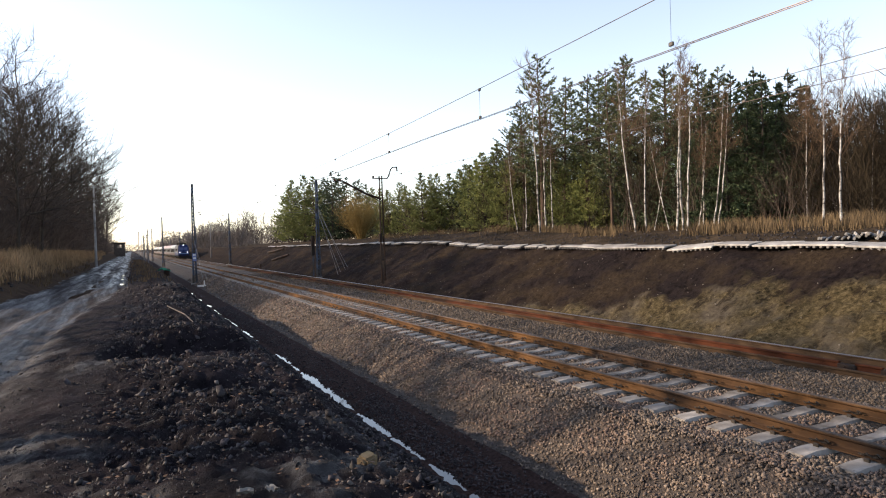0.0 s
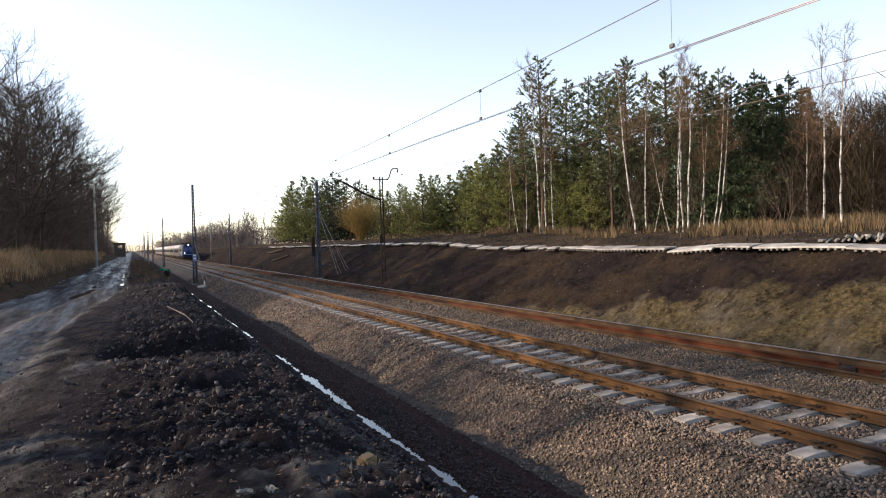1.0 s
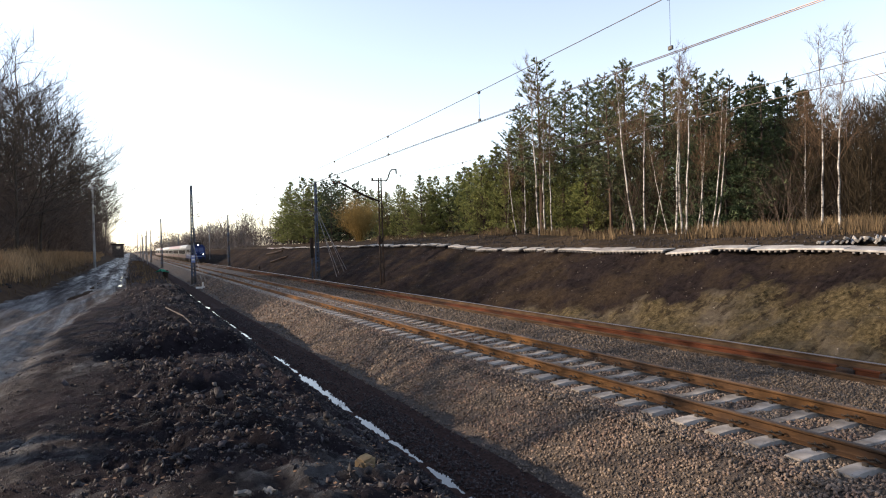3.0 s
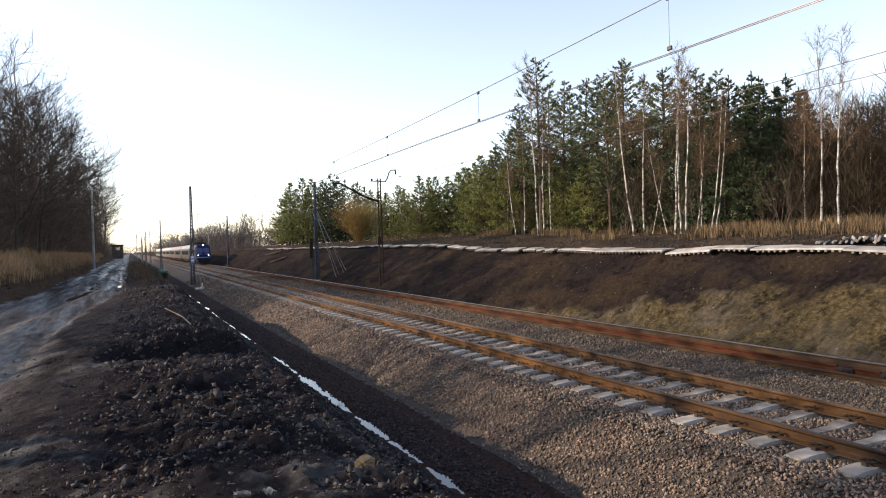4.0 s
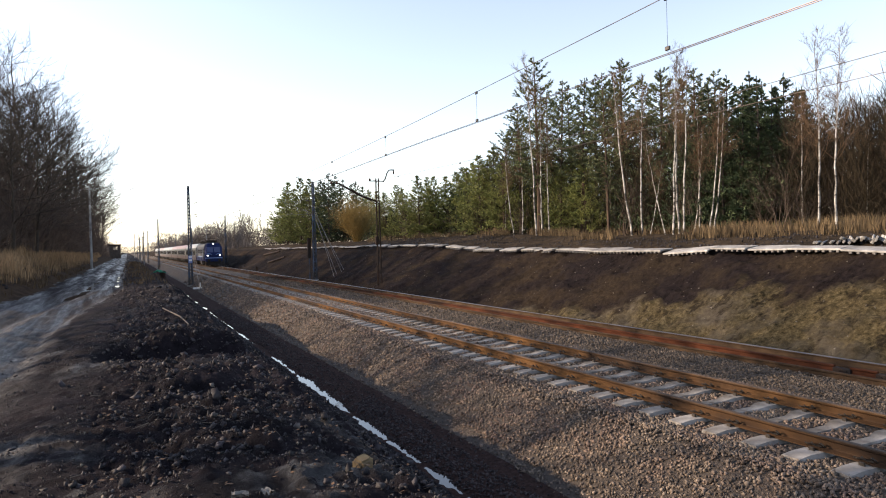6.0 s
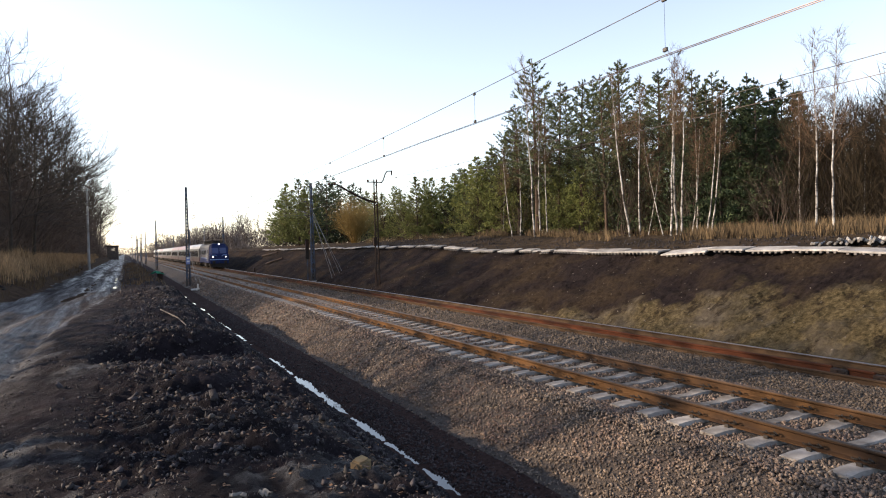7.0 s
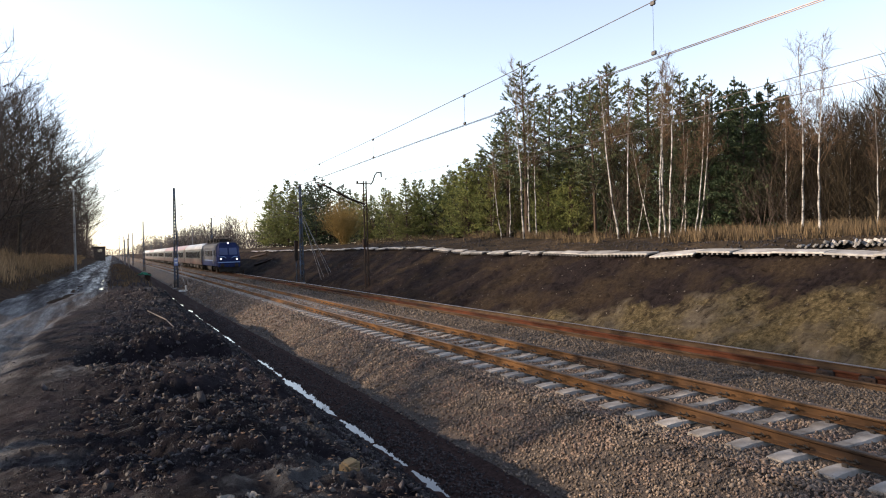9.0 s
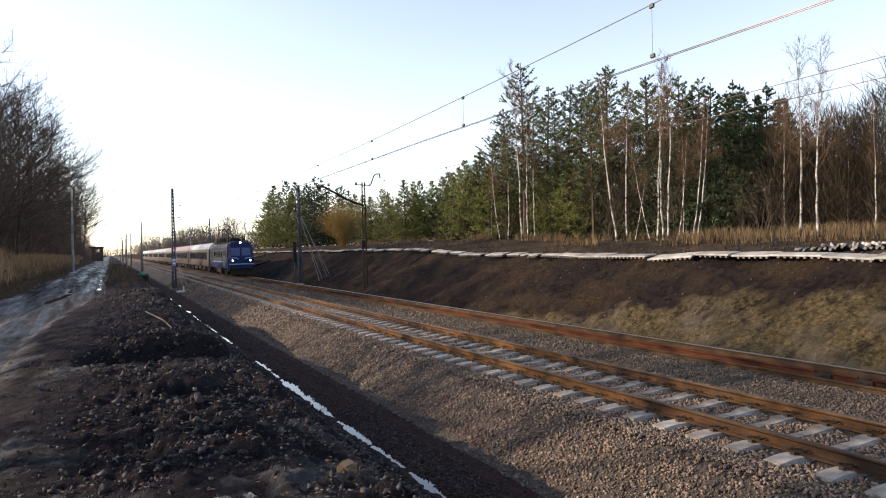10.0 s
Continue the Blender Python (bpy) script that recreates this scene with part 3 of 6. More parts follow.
def build_tracks():
    near = tagged(new("railway_track"), "relaid track with brown rails on concrete sleepers", "railway track", "railway tracks", "structure")
    for s in (-1, 1):
        rail(near, NEAR_X + s * 0.7525, 0, -25, 760, RUST, HEAD, "rust-brown steel rail")
    sm, cm = sleeper_mesh(), clip_mesh()
    rng = random.Random(4)
    for n in range(-12, 280):
        y = 5.8652 + 0.599 * n
        s = part("sleeper", sm, None, near, m=pose(NEAR_X + rng.uniform(-0.02, 0.02), y, -0.178 + rng.uniform(-0.006, 0.004), 0, 0, rng.uniform(-0.5, 0.5)))
        if -3 <= n < 44:
            for side in (-1, 1):
                part("rail_clip", cm, None, s, m=pose(side * 0.7525 - 0.085, 0, 0.022))
                part("rail_clip", cm, None, s, m=pose(side * 0.7525 + 0.085, 0, 0.022, 0, 0, 180))
    far = tagged(new("railway_track"), "old running track with worn rails and a loose rusty rail", "railway track", "railway tracks", "structure")
    for s in (-1, 1):
        rail(far, FAR_X + s * 0.7525, FAR_Z, -25, 760, DULL_RUST, SHINY if s > 0 else DULL_RUST, "rusty rail with a shiny worn head")
    for n in range(-8, 230):
        part("sleeper", sm, None, far, m=pose(FAR_X + rng.uniform(-0.03, 0.03), 3.1 + 0.65 * n, FAR_Z - 0.20, 0, 0, rng.uniform(-0.8, 0.8)))
    # old rails left lying upright between the running rails, end to end with joint plates
    for a, b in ((-20, 8.0), (8.3, 8.85), (9.2, 33.2), (33.25, 58.1), (58.15, 83.2), (83.25, 108)):
        m = Mesh()
        m.prism([(u, w) for u, w in WEB], a, b)
        m.prism([(u, w) for u, w in TOP], a, b)
        tagged(new("loose_rail", m.data("loose_rail", RED_RUST)), "discarded red-rusted rail lying between the running rails", "rail", "loose rails").matrix_basis = \
            pose(13.42 + rng.uniform(-0.03, 0.03), 0, FAR_Z + 0.0, 0, 0, 0)
    # dark joint plates left in the gaps of the loose rails
    for a, b in ((7.98, 8.32), (8.83, 9.22)):
        m = Mesh().box(-0.045, 0.045, a, b, -0.165, -0.045, 0.012)
        for k in range(2):
            m.tube([(-0.07, a + 0.09 + k * 0.14, -0.10), (0.07, a + 0.09 + k * 0.14, -0.10)], 0.016, 6)
        tagged(new("joint_plate", m.data("joint_plate", STEEL_DARK)), "dark bolted joint plate between two loose rails", "joint plate", "joint plates").matrix_basis = pose(13.42, 0, FAR_Z)


build_tracks()

# ---- overhead line ----
NEAR_MAST_Y = [66.7, 135.5, 206.0, 276.0, 346.0, 416.0]
FAR_MAST_Y = [64.3, 129.0, 200.0, 270.0, 340.0]


def lattice_mast(x, y, z0, z1, mat, w0=0.29, w1=0.11, arm=0, label="", sign=False, group="line masts"):
    t = thing("line_mast", label, "mast", group, pose(x, y, z0))
    h = z1 - z0
    for s in (-1, 1):
        leg = Mesh()
        for d in (-0.05, 0.05):
            leg.tube([(s * w0 / 2, d, 0), (s * w1 / 2, d, h)], [0.085, 0.05], 4)
        part("leg", leg, mat, t)
    br, n = Mesh(), int(h / 0.32)
    for i in range(n):
        a, b = i / n, (i + 1) / n
        s = 1 if i % 2 else -1
        wa, wb = (w0 + (w1 - w0) * a) / 2, (w0 + (w1 - w0) * b) / 2
        for d in (-0.07, 0.07):
            br.tube([(-s * wa, d, a * h), (s * wb, d, b * h)], 0.03, 4)
    part("bracing", br, mat, t)
    part("footing", Mesh().box(-0.35, 0.35, -0.3, 0.3, -0.5, 0.03, 0.04), CONCRETE, t, "concrete footing")
    if arm:
        tip = arm * 2.9
        br = part("bracket", Mesh().tube([(arm * 0.15, 0, 6.5), (tip, 0, 7.6)], 0.018, 6).tube([(arm * 0.15, 0, 7.75), (tip * 0.95, 0, 7.6)], 0.009, 5)
                  .tube([(arm * 0.2, 0, 6.42), (tip * 1.05, 0, 6.36)], 0.012, 6), STEEL_GREY, t)
        for p in ((0.45, 0, 6.61), (0.5, 0, 7.72), (0.5, 0, 6.40)):
            ins = Mesh()
            for k in range(5):
                c = Vector(p) + Vector((0.05 * k, 0, 0.018 * k))
                c.x *= arm
                ins.tube([c, c + Vector((arm * 0.03, 0, 0.01))], 0.05, 8)
            part("insulator", ins, PORCELAIN, br)
    if sign:
        part("number_plate", Mesh().box(-0.17, 0.17, -0.13, -0.10, 2.1, 2.8, 0.01), SIGN_BLUE, t, "blue plate with pale bars")
        part("plate_bar", Mesh().box(-0.12, 0.12, -0.137, -0.131, 2.6, 2.75), WHITE_PAINT, t)
        part("plate_bar", Mesh().box(-0.12, 0.12, -0.137, -0.131, 2.3, 2.45), WHITE_PAINT, t)
    return t


def mast_box(y):
    t = thing("relay_box", "tall dark steel relay box hung beside the line mast", "box", m=pose(16.1, y + 0.3, 0))
    part("body", Mesh().box(-0.16, 0.16, -0.16, 0.16, 1.35, 3.3, 0.03), STEEL_DARK, t)
    part("post", Mesh().tube([(0, 0, -1.0), (0, 0, 1.4)], 0.06, 8), STEEL_BLUE, t)


def stay(x, y, z, foot, name="guy_wire"):
    m = Mesh()
    for d in (0, 0.35):
        m.tube([(x, y, z - d), (foot[0] + d * 1.2, foot[1] + d, foot[2])], 0.02, 5)
    tagged(new(name, m.data(name, STEEL_GREY)), "pair of steel stay wires bracing a line mast", "stay wire", "stay wires")


def build_masts():
    for i, y in enumerate(NEAR_MAST_Y):
        lattice_mast(5.32, y, -0.88, 8.45, STEEL_BLUE, arm=1, sign=i == 0, label="blue-grey lattice line mast standing beside the ditch")
    for y in FAR_MAST_Y:
        lattice_mast(16.55, y, -0.80, 8.75, STEEL_BLUE, arm=-1, w0=0.30, w1=0.13, label="blue-grey lattice line mast at the foot of the cutting")
    mast_box(64.3)
    lattice_mast(17.0, 132.5, -0.6, 8.5, STEEL_DARK, 0.30, 0.13, label="dark lattice line mast standing close behind another")
    for x, y, h in ((3.3, 160, 7.6), (3.0, 188, 6.6), (3.5, 236, 9.0), (2.8, 300, 10.5), (3.4, 380, 12.0), (18.2, 178, 9.0), (18.5, 236, 10.0)):
        t = thing("telegraph_pole", "thin grey wooden telegraph pole with a short crossarm", "pole", "telegraph poles", pose(x, y, height(x, y)))
        part("post", Mesh().tube([(0, 0, -0.2), (0, 0, h)], [0.13, 0.09], 8), STEEL_GREY, t)
        part("crossarm", Mesh().box(-0.7, 0.7, -0.05, 0.05, h - 0.7, h - 0.58, 0.01), STEEL_GREY, t)
        part("crossarm", Mesh().box(-0.5, 0.5, -0.05, 0.05, h - 1.5, h - 1.4, 0.01), STEEL_GREY, t)
    stay(16.6, 64.3, 5.9, (17.5, 61.0, -0.45))
    stay(16.6, 64.3, 6.2, (18.3, 61.2, -0.05))
    stay(5.35, 66.7, 3.2, (5.6, 61.0, -0.85))
    a = Mesh()
    a.box(-0.6, 0.6, -0.1, 0.1, 0, 0.2, 0.03).box(-0.1, 0.1, -0.9, -0.1, 0, 0.2, 0.03).box(0.1, 0.8, -0.95, -0.75, 0, 0.2, 0.03).box(0.12, 0.24, -0.08, 0.08, 0.2, 0.75, 0.02)
    ob = tagged(new("anchor_block", a.data("anchor_block", WHITE_PAINT)), "white-painted angular anchor beams below the mast stay", "anchor")
    ob.matrix_basis = pose(5.35, 59.6, -0.86) @ Matrix.Scale(0.72, 4)


def old_mast():
    """Black riveted mast with the arm for the far track and a bent lamp bracket."""
    t = thing("old_mast", "old black lattice mast with a long arm and lamp bracket", "mast", "line masts", pose(17.3, 47.9, -0.69) @ Matrix.Scale(1.0485, 4))
    for s in (-1, 1):
        part("leg", Mesh().tube([(s * 0.135, 0, -0.2), (s * 0.10, 0, 7.8)], [0.06, 0.05], 4), STEEL_DARK, t)
    br = Mesh()
    for i in range(11):
        s = 1 if i % 2 else -1
        br.tube([(-s * 0.12, 0.02, 0.3 + i * 0.68), (s * 0.12, 0.02, 0.98 + i * 0.68)], 0.014, 4)
        br.tube([(-0.13, -0.02, 0.3 + i * 0.68), (0.13, -0.02, 0.3 + i * 0.68)], 0.018, 4)
    part("bracing", br, STEEL_DARK, t)
    part("cross_bar", Mesh().tube([(-0.62, 0, 7.6), (0.55, 0, 7.6)], 0.04, 6).box(-0.62, -0.5, -0.05, 0.05, 7.58, 7.78, 0.01), STEEL_DARK, t)
    part("arm", Mesh().tube([(0, 0, 6.1), (-1.3, 0, 6.55), (-2.9, 0, 7.40)], [0.07, 0.085, 0.07], 6).tube([(-2.85, 0, 7.40), (-3.55, 0, 7.36)], 0.05, 6)
         .tube([(-2.0, 0, 6.9), (0, 0, 5.9)], 0.025, 5), STEEL_DARK, t)
    for px in (-3.0, -3.4):
        part("insulator", Mesh().tube([(px, 0, 7.38), (px - 0.03, 0, 7.53)], 0.08, 8), PORCELAIN, t)
    lamp = part("lamp_bracket", Mesh().tube([(0.45, 0, 7.55), (0.62, 0, 7.75), (0.80, 0, 8.25), (0.95, 0, 8.42), (1.32, 0, 8.44)], 0.045, 6), STEEL_DARK, t)
    part("lamp_hook", Mesh().tube([(1.28, 0, 8.42), (1.30, 0, 8.12)], 0.05, 6), STEEL_DARK, lamp)
    part("box", Mesh().box(-0.26, -0.02, -0.12, 0.08, 3.0, 3.6, 0.03), STEEL_DARK, t, "small dark switch box")
    part("footing", Mesh().box(-0.35, 0.35, -0.3, 0.3, -0.6, -0.25, 0.04), CONCRETE, t)


def wire(name, pts, r, mat, label):
    return tagged(new(name, Mesh().tube(pts, r, 5).data(name, mat)), label, "overhead wire", "overhead wires")


def sagging(x, masts, top, low):
    pts = []
    for a, b in zip(masts, masts[1:]):
        n = 16 if a < 140 else 6
        for i in range(n):
            u = i / n
            pts.append((x, a + (b - a) * u, low + (top - low) * (2 * u - 1) ** 2))
    return pts


def build_wires():
    near = [-72, -2.1] + NEAR_MAST_Y
    far = [-18.0, 47.9] + [y for y in FAR_MAST_Y[1:]]
    for d in (-0.03, 0.03):
        wire("contact_wire", [(NEAR_X + d, y, 5.46 - 0.10 * max(0.0, min(1.0, (18 - y) / 14))) for y in (-72, 0, 4, 8, 12, 18, 30, 66.7, 135, 206, 416)], 0.0075, COPPER, "grooved copper contact wire above the near track")
    wire("messenger_wire", sagging(NEAR_X, near, 6.62, 6.06), 0.0085, CABLE, "sagging dark carrying wire above the near track")
    wire("contact_wire", [(FAR_X, y, 5.50) for y in (-18, 12, 47.9, 130, 340)], 0.009, COPPER, "copper contact wire above the far track")
    wire("messenger_wire", sagging(FAR_X, far, 6.75, 5.86), 0.0085, CABLE, "sagging dark carrying wire above the far track")
    for x, masts, top, low, contact, step, first in ((NEAR_X, near, 6.62, 6.06, 5.46, 6.6, 1.7), (FAR_X, far, 6.75, 5.86, 5.50, 7.5, 4.0)):
        for k in range(14):
            y = first + k * step
            i = max(j for j in range(len(masts) - 1) if masts[j] <= y)
            u = (y - masts[i]) / (masts[i + 1] - masts[i])
            z = low + (top - low) * (2 * u - 1) ** 2
            m = Mesh().tube([(x, y, z), (x, y, contact)], 0.004, 4).box(x - 0.02, x + 0.02, y - 0.05, y + 0.05, contact - 0.01, contact + 0.06, 0.01)
            m.box(x - 0.02, x + 0.02, y - 0.05, y + 0.05, z - 0.06, z + 0.015, 0.01)
            tagged(new("dropper", m.data("dropper", CABLE)), "thin dropper wire with clamps between the overhead wires", "dropper", "droppers")


build_masts()
old_mast()
build_wires()


# ---- trees ----
def branchy(m, a, d, length, r, rng, level, twigs, spread=0.6, up=0.15, sides=4, slot=0):
    """A limb that bends, forks and ends in thin twigs."""
    n = 3 if level else 2
    pts, p, q = [a], a.copy(), d.normalized()
    for i in range(n):
        q = (q + Vector((rng.gauss(0, 0.16), rng.gauss(0, 0.16), rng.gauss(0, 0.12) + up * 0.4))).normalized()
        p = p + q * length / n
        pts.append(p.copy())
    m.slot = slot
    m.tube(pts, [r, r * 0.8, r * 0.6, r * 0.3] if level else [r, r * 0.7, r * 0.35], sides if level > 1 else 3, cap=False)
    if level > 0:
        k = rng.randint(3, 5) if level > 1 else rng.randint(4, 6)
        for i in range(k):
            u = rng.uniform(0.3, 1.0) * n
            j = min(int(u), n - 1)
            s = pts[j].lerp(pts[j + 1], u - j)
            side = Vector((rng.gauss(0, 1), rng.gauss(0, 1), rng.gauss(0.15, 0.7))).normalized()
            branchy(m, s, (q * (1 - spread) + side * spread).normalized(), length * rng.uniform(0.42, 0.68), r * 0.5, rng, level - 1, twigs, spread, up, sides, slot)
    else:
        m.slot = 1
        for i in range(twigs):
            u = rng.uniform(0, n)
            j = min(int(u), n - 1)
            s = pts[j].lerp(pts[j + 1], u - j)
            e = s + (q * 0.6 + Vector((rng.gauss(0, 0.5), rng.gauss(0, 0.5), rng.gauss(0.1, 0.5)))) * length * rng.uniform(0.35, 0.8)
            m.blade(s, e, 0.009, (rng.uniform(-1, 1), rng.uniform(-1, 1), rng.uniform(-0.5, 0.5)))


def split_tree(name, m, mats, parent_thing):
    """Trunk-and-limb faces and twig or needle faces become two parts."""
    for slot, pname in ((0, "trunk"), (1, "crown")):
        keep = [i for i, s in enumerate(m.mi) if s == slot]
        sub, remap = Mesh(), {}
        for i in keep:
            f = []
            for vi in m.f[i]:
                if vi not in remap:
                    remap[vi] = len(sub.v)
                    sub.v.append(m.v[vi])
                f.append(remap[vi])
            sub.f.append(tuple(f))
            sub.mi.append(0)
        part(pname, sub, mats[slot], parent_thing)


def trunk_line(h, lean, bend, rng, n=8, ph=None):
    ph = rng.uniform(0, 6.3) if ph is None else ph
    dx, dy = lean * math.cos(ph), lean * math.sin(ph)
    b0 = Vector((bend * math.sin(ph), bend * math.cos(ph), 0))
    return [Vector((dx * h * u + bend * math.sin(u * 3.0 + ph), dy * h * u + bend * math.cos(u * 2.3 + ph), h * u)) - b0 for u in (i / n for i in range(n + 1))]


def pt_on(line, u):
    k = u * (len(line) - 1)
    j = min(int(k), len(line) - 2)
    return line[j].lerp(line[j + 1], k - j)


def tuft(m, c, d, count, size, width, cone, rng):
    """A brush of needles round a shoot that points along d."""
    m.slot = 1
    for _ in range(count):
        e = (d + Vector((rng.gauss(0, cone), rng.gauss(0, cone), rng.gauss(0.15, cone)))).normalized()
        a = c - d * size * rng.uniform(0.0, 0.7)
        side = e.cross(Vector((rng.gauss(0, 1), rng.gauss(0, 1), rng.gauss(0, 1))))
        if side.length < 1e-4:
            continue
        w = side.normalized() * width
        m.add([a - w, a + w, a + e * size * rng.uniform(0.7, 1.25)], [(0, 1, 2)])


def conifer(h, seed, start, reach, whorls, limbs, twigs, leaves, size, width, cone=0.55, pyramid=False, droop=0.0, lean=0.02):
    rng, m = random.Random(seed), Mesh()
    line = trunk_line(h, rng.uniform(0, lean), 0.10, rng)
    m.tube(line, [h * 0.0115 * (1 - 0.9 * i / 8) + 0.012 for i in range(9)], 6, cap=False)
    lop = [rng.uniform(0.86, 1.12) if pyramid else rng.uniform(0.7, 1.25) for _ in range(8)]
    for w in range(whorls):
        u = start + (0.985 - start) * ((w + rng.uniform(0, 0.8)) / whorls)
        v = (u - start) / (1 - start)
        prof = (1 - v) ** 0.85 * (0.8 + 0.2 * min(1, v * 4)) + 0.04 if pyramid else (1 - v ** 2.2) * (0.55 + 0.45 * min(1, v * 3)) + 0.13
        for i in range(limbs):
            if rng.random() < 0.16:
                continue
            az = rng.uniform(0, 6.283)
            L = h * reach * prof * (rng.uniform(0.62, 1.06) if pyramid else rng.uniform(0.45, 1.15)) * lop[int(az / 0.7855) % 8]
            s = pt_on(line, u)
            d = Vector((math.cos(az), math.sin(az), rng.uniform(-0.05, 0.35) + 0.45 * v - droop)).normalized()
            mid, e = s + d * L * 0.55, s + d * L + Vector((0, 0, L * rng.uniform(0.04, 0.22)))
            m.slot = 0
            m.tube([s, mid, e], [0.03 * h / 13, 0.018 * h / 13, 0.006], 3, cap=False)
            sz = size * (1.0 - 0.42 * v)
            tuft(m, e, (e - mid).normalized(), leaves, sz, width, cone, rng)
            for k in range(max(1, int(twigs * min(1.3, L / (h * reach) + 0.25)))):
                q = rng.uniform(0.28, 1.0)
                p = s.lerp(mid, q / 0.55) if q < 0.55 else mid.lerp(e, (q - 0.55) / 0.45)
                side = Vector((-d.y, d.x, 0)) * rng.choice((-1, 1))
                sd = (d * 0.7 + side * rng.uniform(0.4, 1.0) + Vector((0, 0, rng.uniform(-0.1, 0.5)))).normalized()
                tip = p + sd * L * rng.uniform(0.12, 0.42)
                m.slot = 0
                m.tube([p, tip], [0.009, 0.004], 3, cap=False)
                for f in (1.0, 0.55):
                    tuft(m, p.lerp(tip, f), sd, leaves, sz, width, cone, rng)
    tuft(m, line[-1], Vector((0, 0, 1)), leaves, size * 0.8, width * 0.7, 0.3, rng)
    m.slot = 0
    for i in range(7):
        s = pt_on(line, rng.uniform(0.12, max(start, 0.2)))
        az = rng.uniform(0, 6.283)
        m.tube([s, s + Vector((math.cos(az), math.sin(az), rng.uniform(-0.2, 0.3))) * rng.uniform(0.4, 1.2)], [0.014, 0.004], 3, cap=False)
    return m


def birch(h, seed, lean=0.02, twigs=7, start=0.42, low_limbs=0):
    """Leans towards its own +x."""
    rng, m = random.Random(seed), Mesh()
    line = trunk_line(h, lean, 0.20, rng, 12, ph=0.0 if lean > 0.04 else None)
    line = [p + Vector((rng.gauss(0, 0.025), rng.gauss(0, 0.025), 0)) if 0 < i < 12 else p for i, p in enumerate(line)]
    m.tube(line, [h * 0.0056 * (1 - 0.92 * i / 12) + 0.008 for i in range(13)], 7, cap=False)
    for i in range(int(h * 2.0)):
        u = rng.uniform(start, 0.98)
        s, az = pt_on(line, u), rng.uniform(0, 6.283)
        branchy(m, s, Vector((math.cos(az) * 0.55, math.sin(az) * 0.55, 0.9)), h * 0.13 * (1.15 - u) * rng.uniform(0.9, 1.9) + 0.35, 0.010, rng, 1, twigs, 0.45, 0.1, 3, 1)
    for i in range(low_limbs):
        s, az = pt_on(line, rng.uniform(0.28, 0.6)), i * 2.6 + rng.uniform(-0.4, 0.4)
        branchy(m, s, Vector((math.cos(az) * 0.8, math.sin(az) * 0.8, 0.8)), h * rng.uniform(0.16, 0.26), 0.015, rng, 1, twigs, 0.4, 0.2, 3, 1)
    return m


def bare_tree(h, seed, twigs=8, start=0.22, reach=0.40):
    rng, m = random.Random(seed), Mesh()
    line = trunk_line(h * 0.86, 0.05, 0.3, rng, 8)
    m.tube(line, [h * 0.012 * (1 - 0.93 * i / 8) + 0.008 for i in range(9)], 7, cap=False)
    for i in range(17):
        u = start + (1 - start) * (i + rng.random()) / 17
        s, az = pt_on(line, min(u, 1)), i * 2.4 + rng.uniform(-0.5, 0.5)
        branchy(m, s, Vector((math.cos(az), math.sin(az), rng.uniform(0.2, 0.8))), h * reach * (1.15 - u * 0.72) * rng.uniform(0.7, 1.1), h * 0.0042 * (1.3 - u * 0.6), rng, 2, twigs, 0.48, 0.26)
    return m


def shrub(h, seed, stems=16, twigs=8, wide=0.55):
    rng, m = random.Random(seed), Mesh()
    for i in range(stems):
        az = rng.uniform(0, 6.283)
        out = rng.uniform(0.1, wide)
        d = Vector((math.cos(az) * out, math.sin(az) * out, 1))
        branchy(m, Vector((math.cos(az), math.sin(az), 0)) * rng.uniform(0, 0.3 * h * 0.4), d, h * rng.uniform(0.6, 0.95), 0.018, rng, 1, twigs, 0.4, 0.1, 3)
    return m


def make_tree(kind, name, mats, label, category="tree", group=""):
    t = thing(name, label, category, group)
    split_tree(name, kind, mats, t)
    return t


def plant(proto, spots, rng, lo=0.88, hi=1.12):
    """First spot takes the prototype itself, the rest take copies."""
    for i, (x, y, *s) in enumerate(spots):
        z = height(x, y) - 0.05
        k = s[0] if s else rng.uniform(lo, hi)
        turn = s[1] if len(s) > 1 else rng.uniform(0, 360)
        if i:
            o = copy_thing(proto, pose(x, y, z, 0, 0, turn))
        else:
            o = proto
            o.matrix_basis = pose(x, y, z, 0, 0, turn)
        o.scale = (k, k, k)


def at_bearing(px, x):
    """The y at which the sight line through the given column of the opening view meets the plane of that x."""
    ang = radians(25.02) + math.atan((px - 784) / 1180.2)
    return x / math.tan(ang)


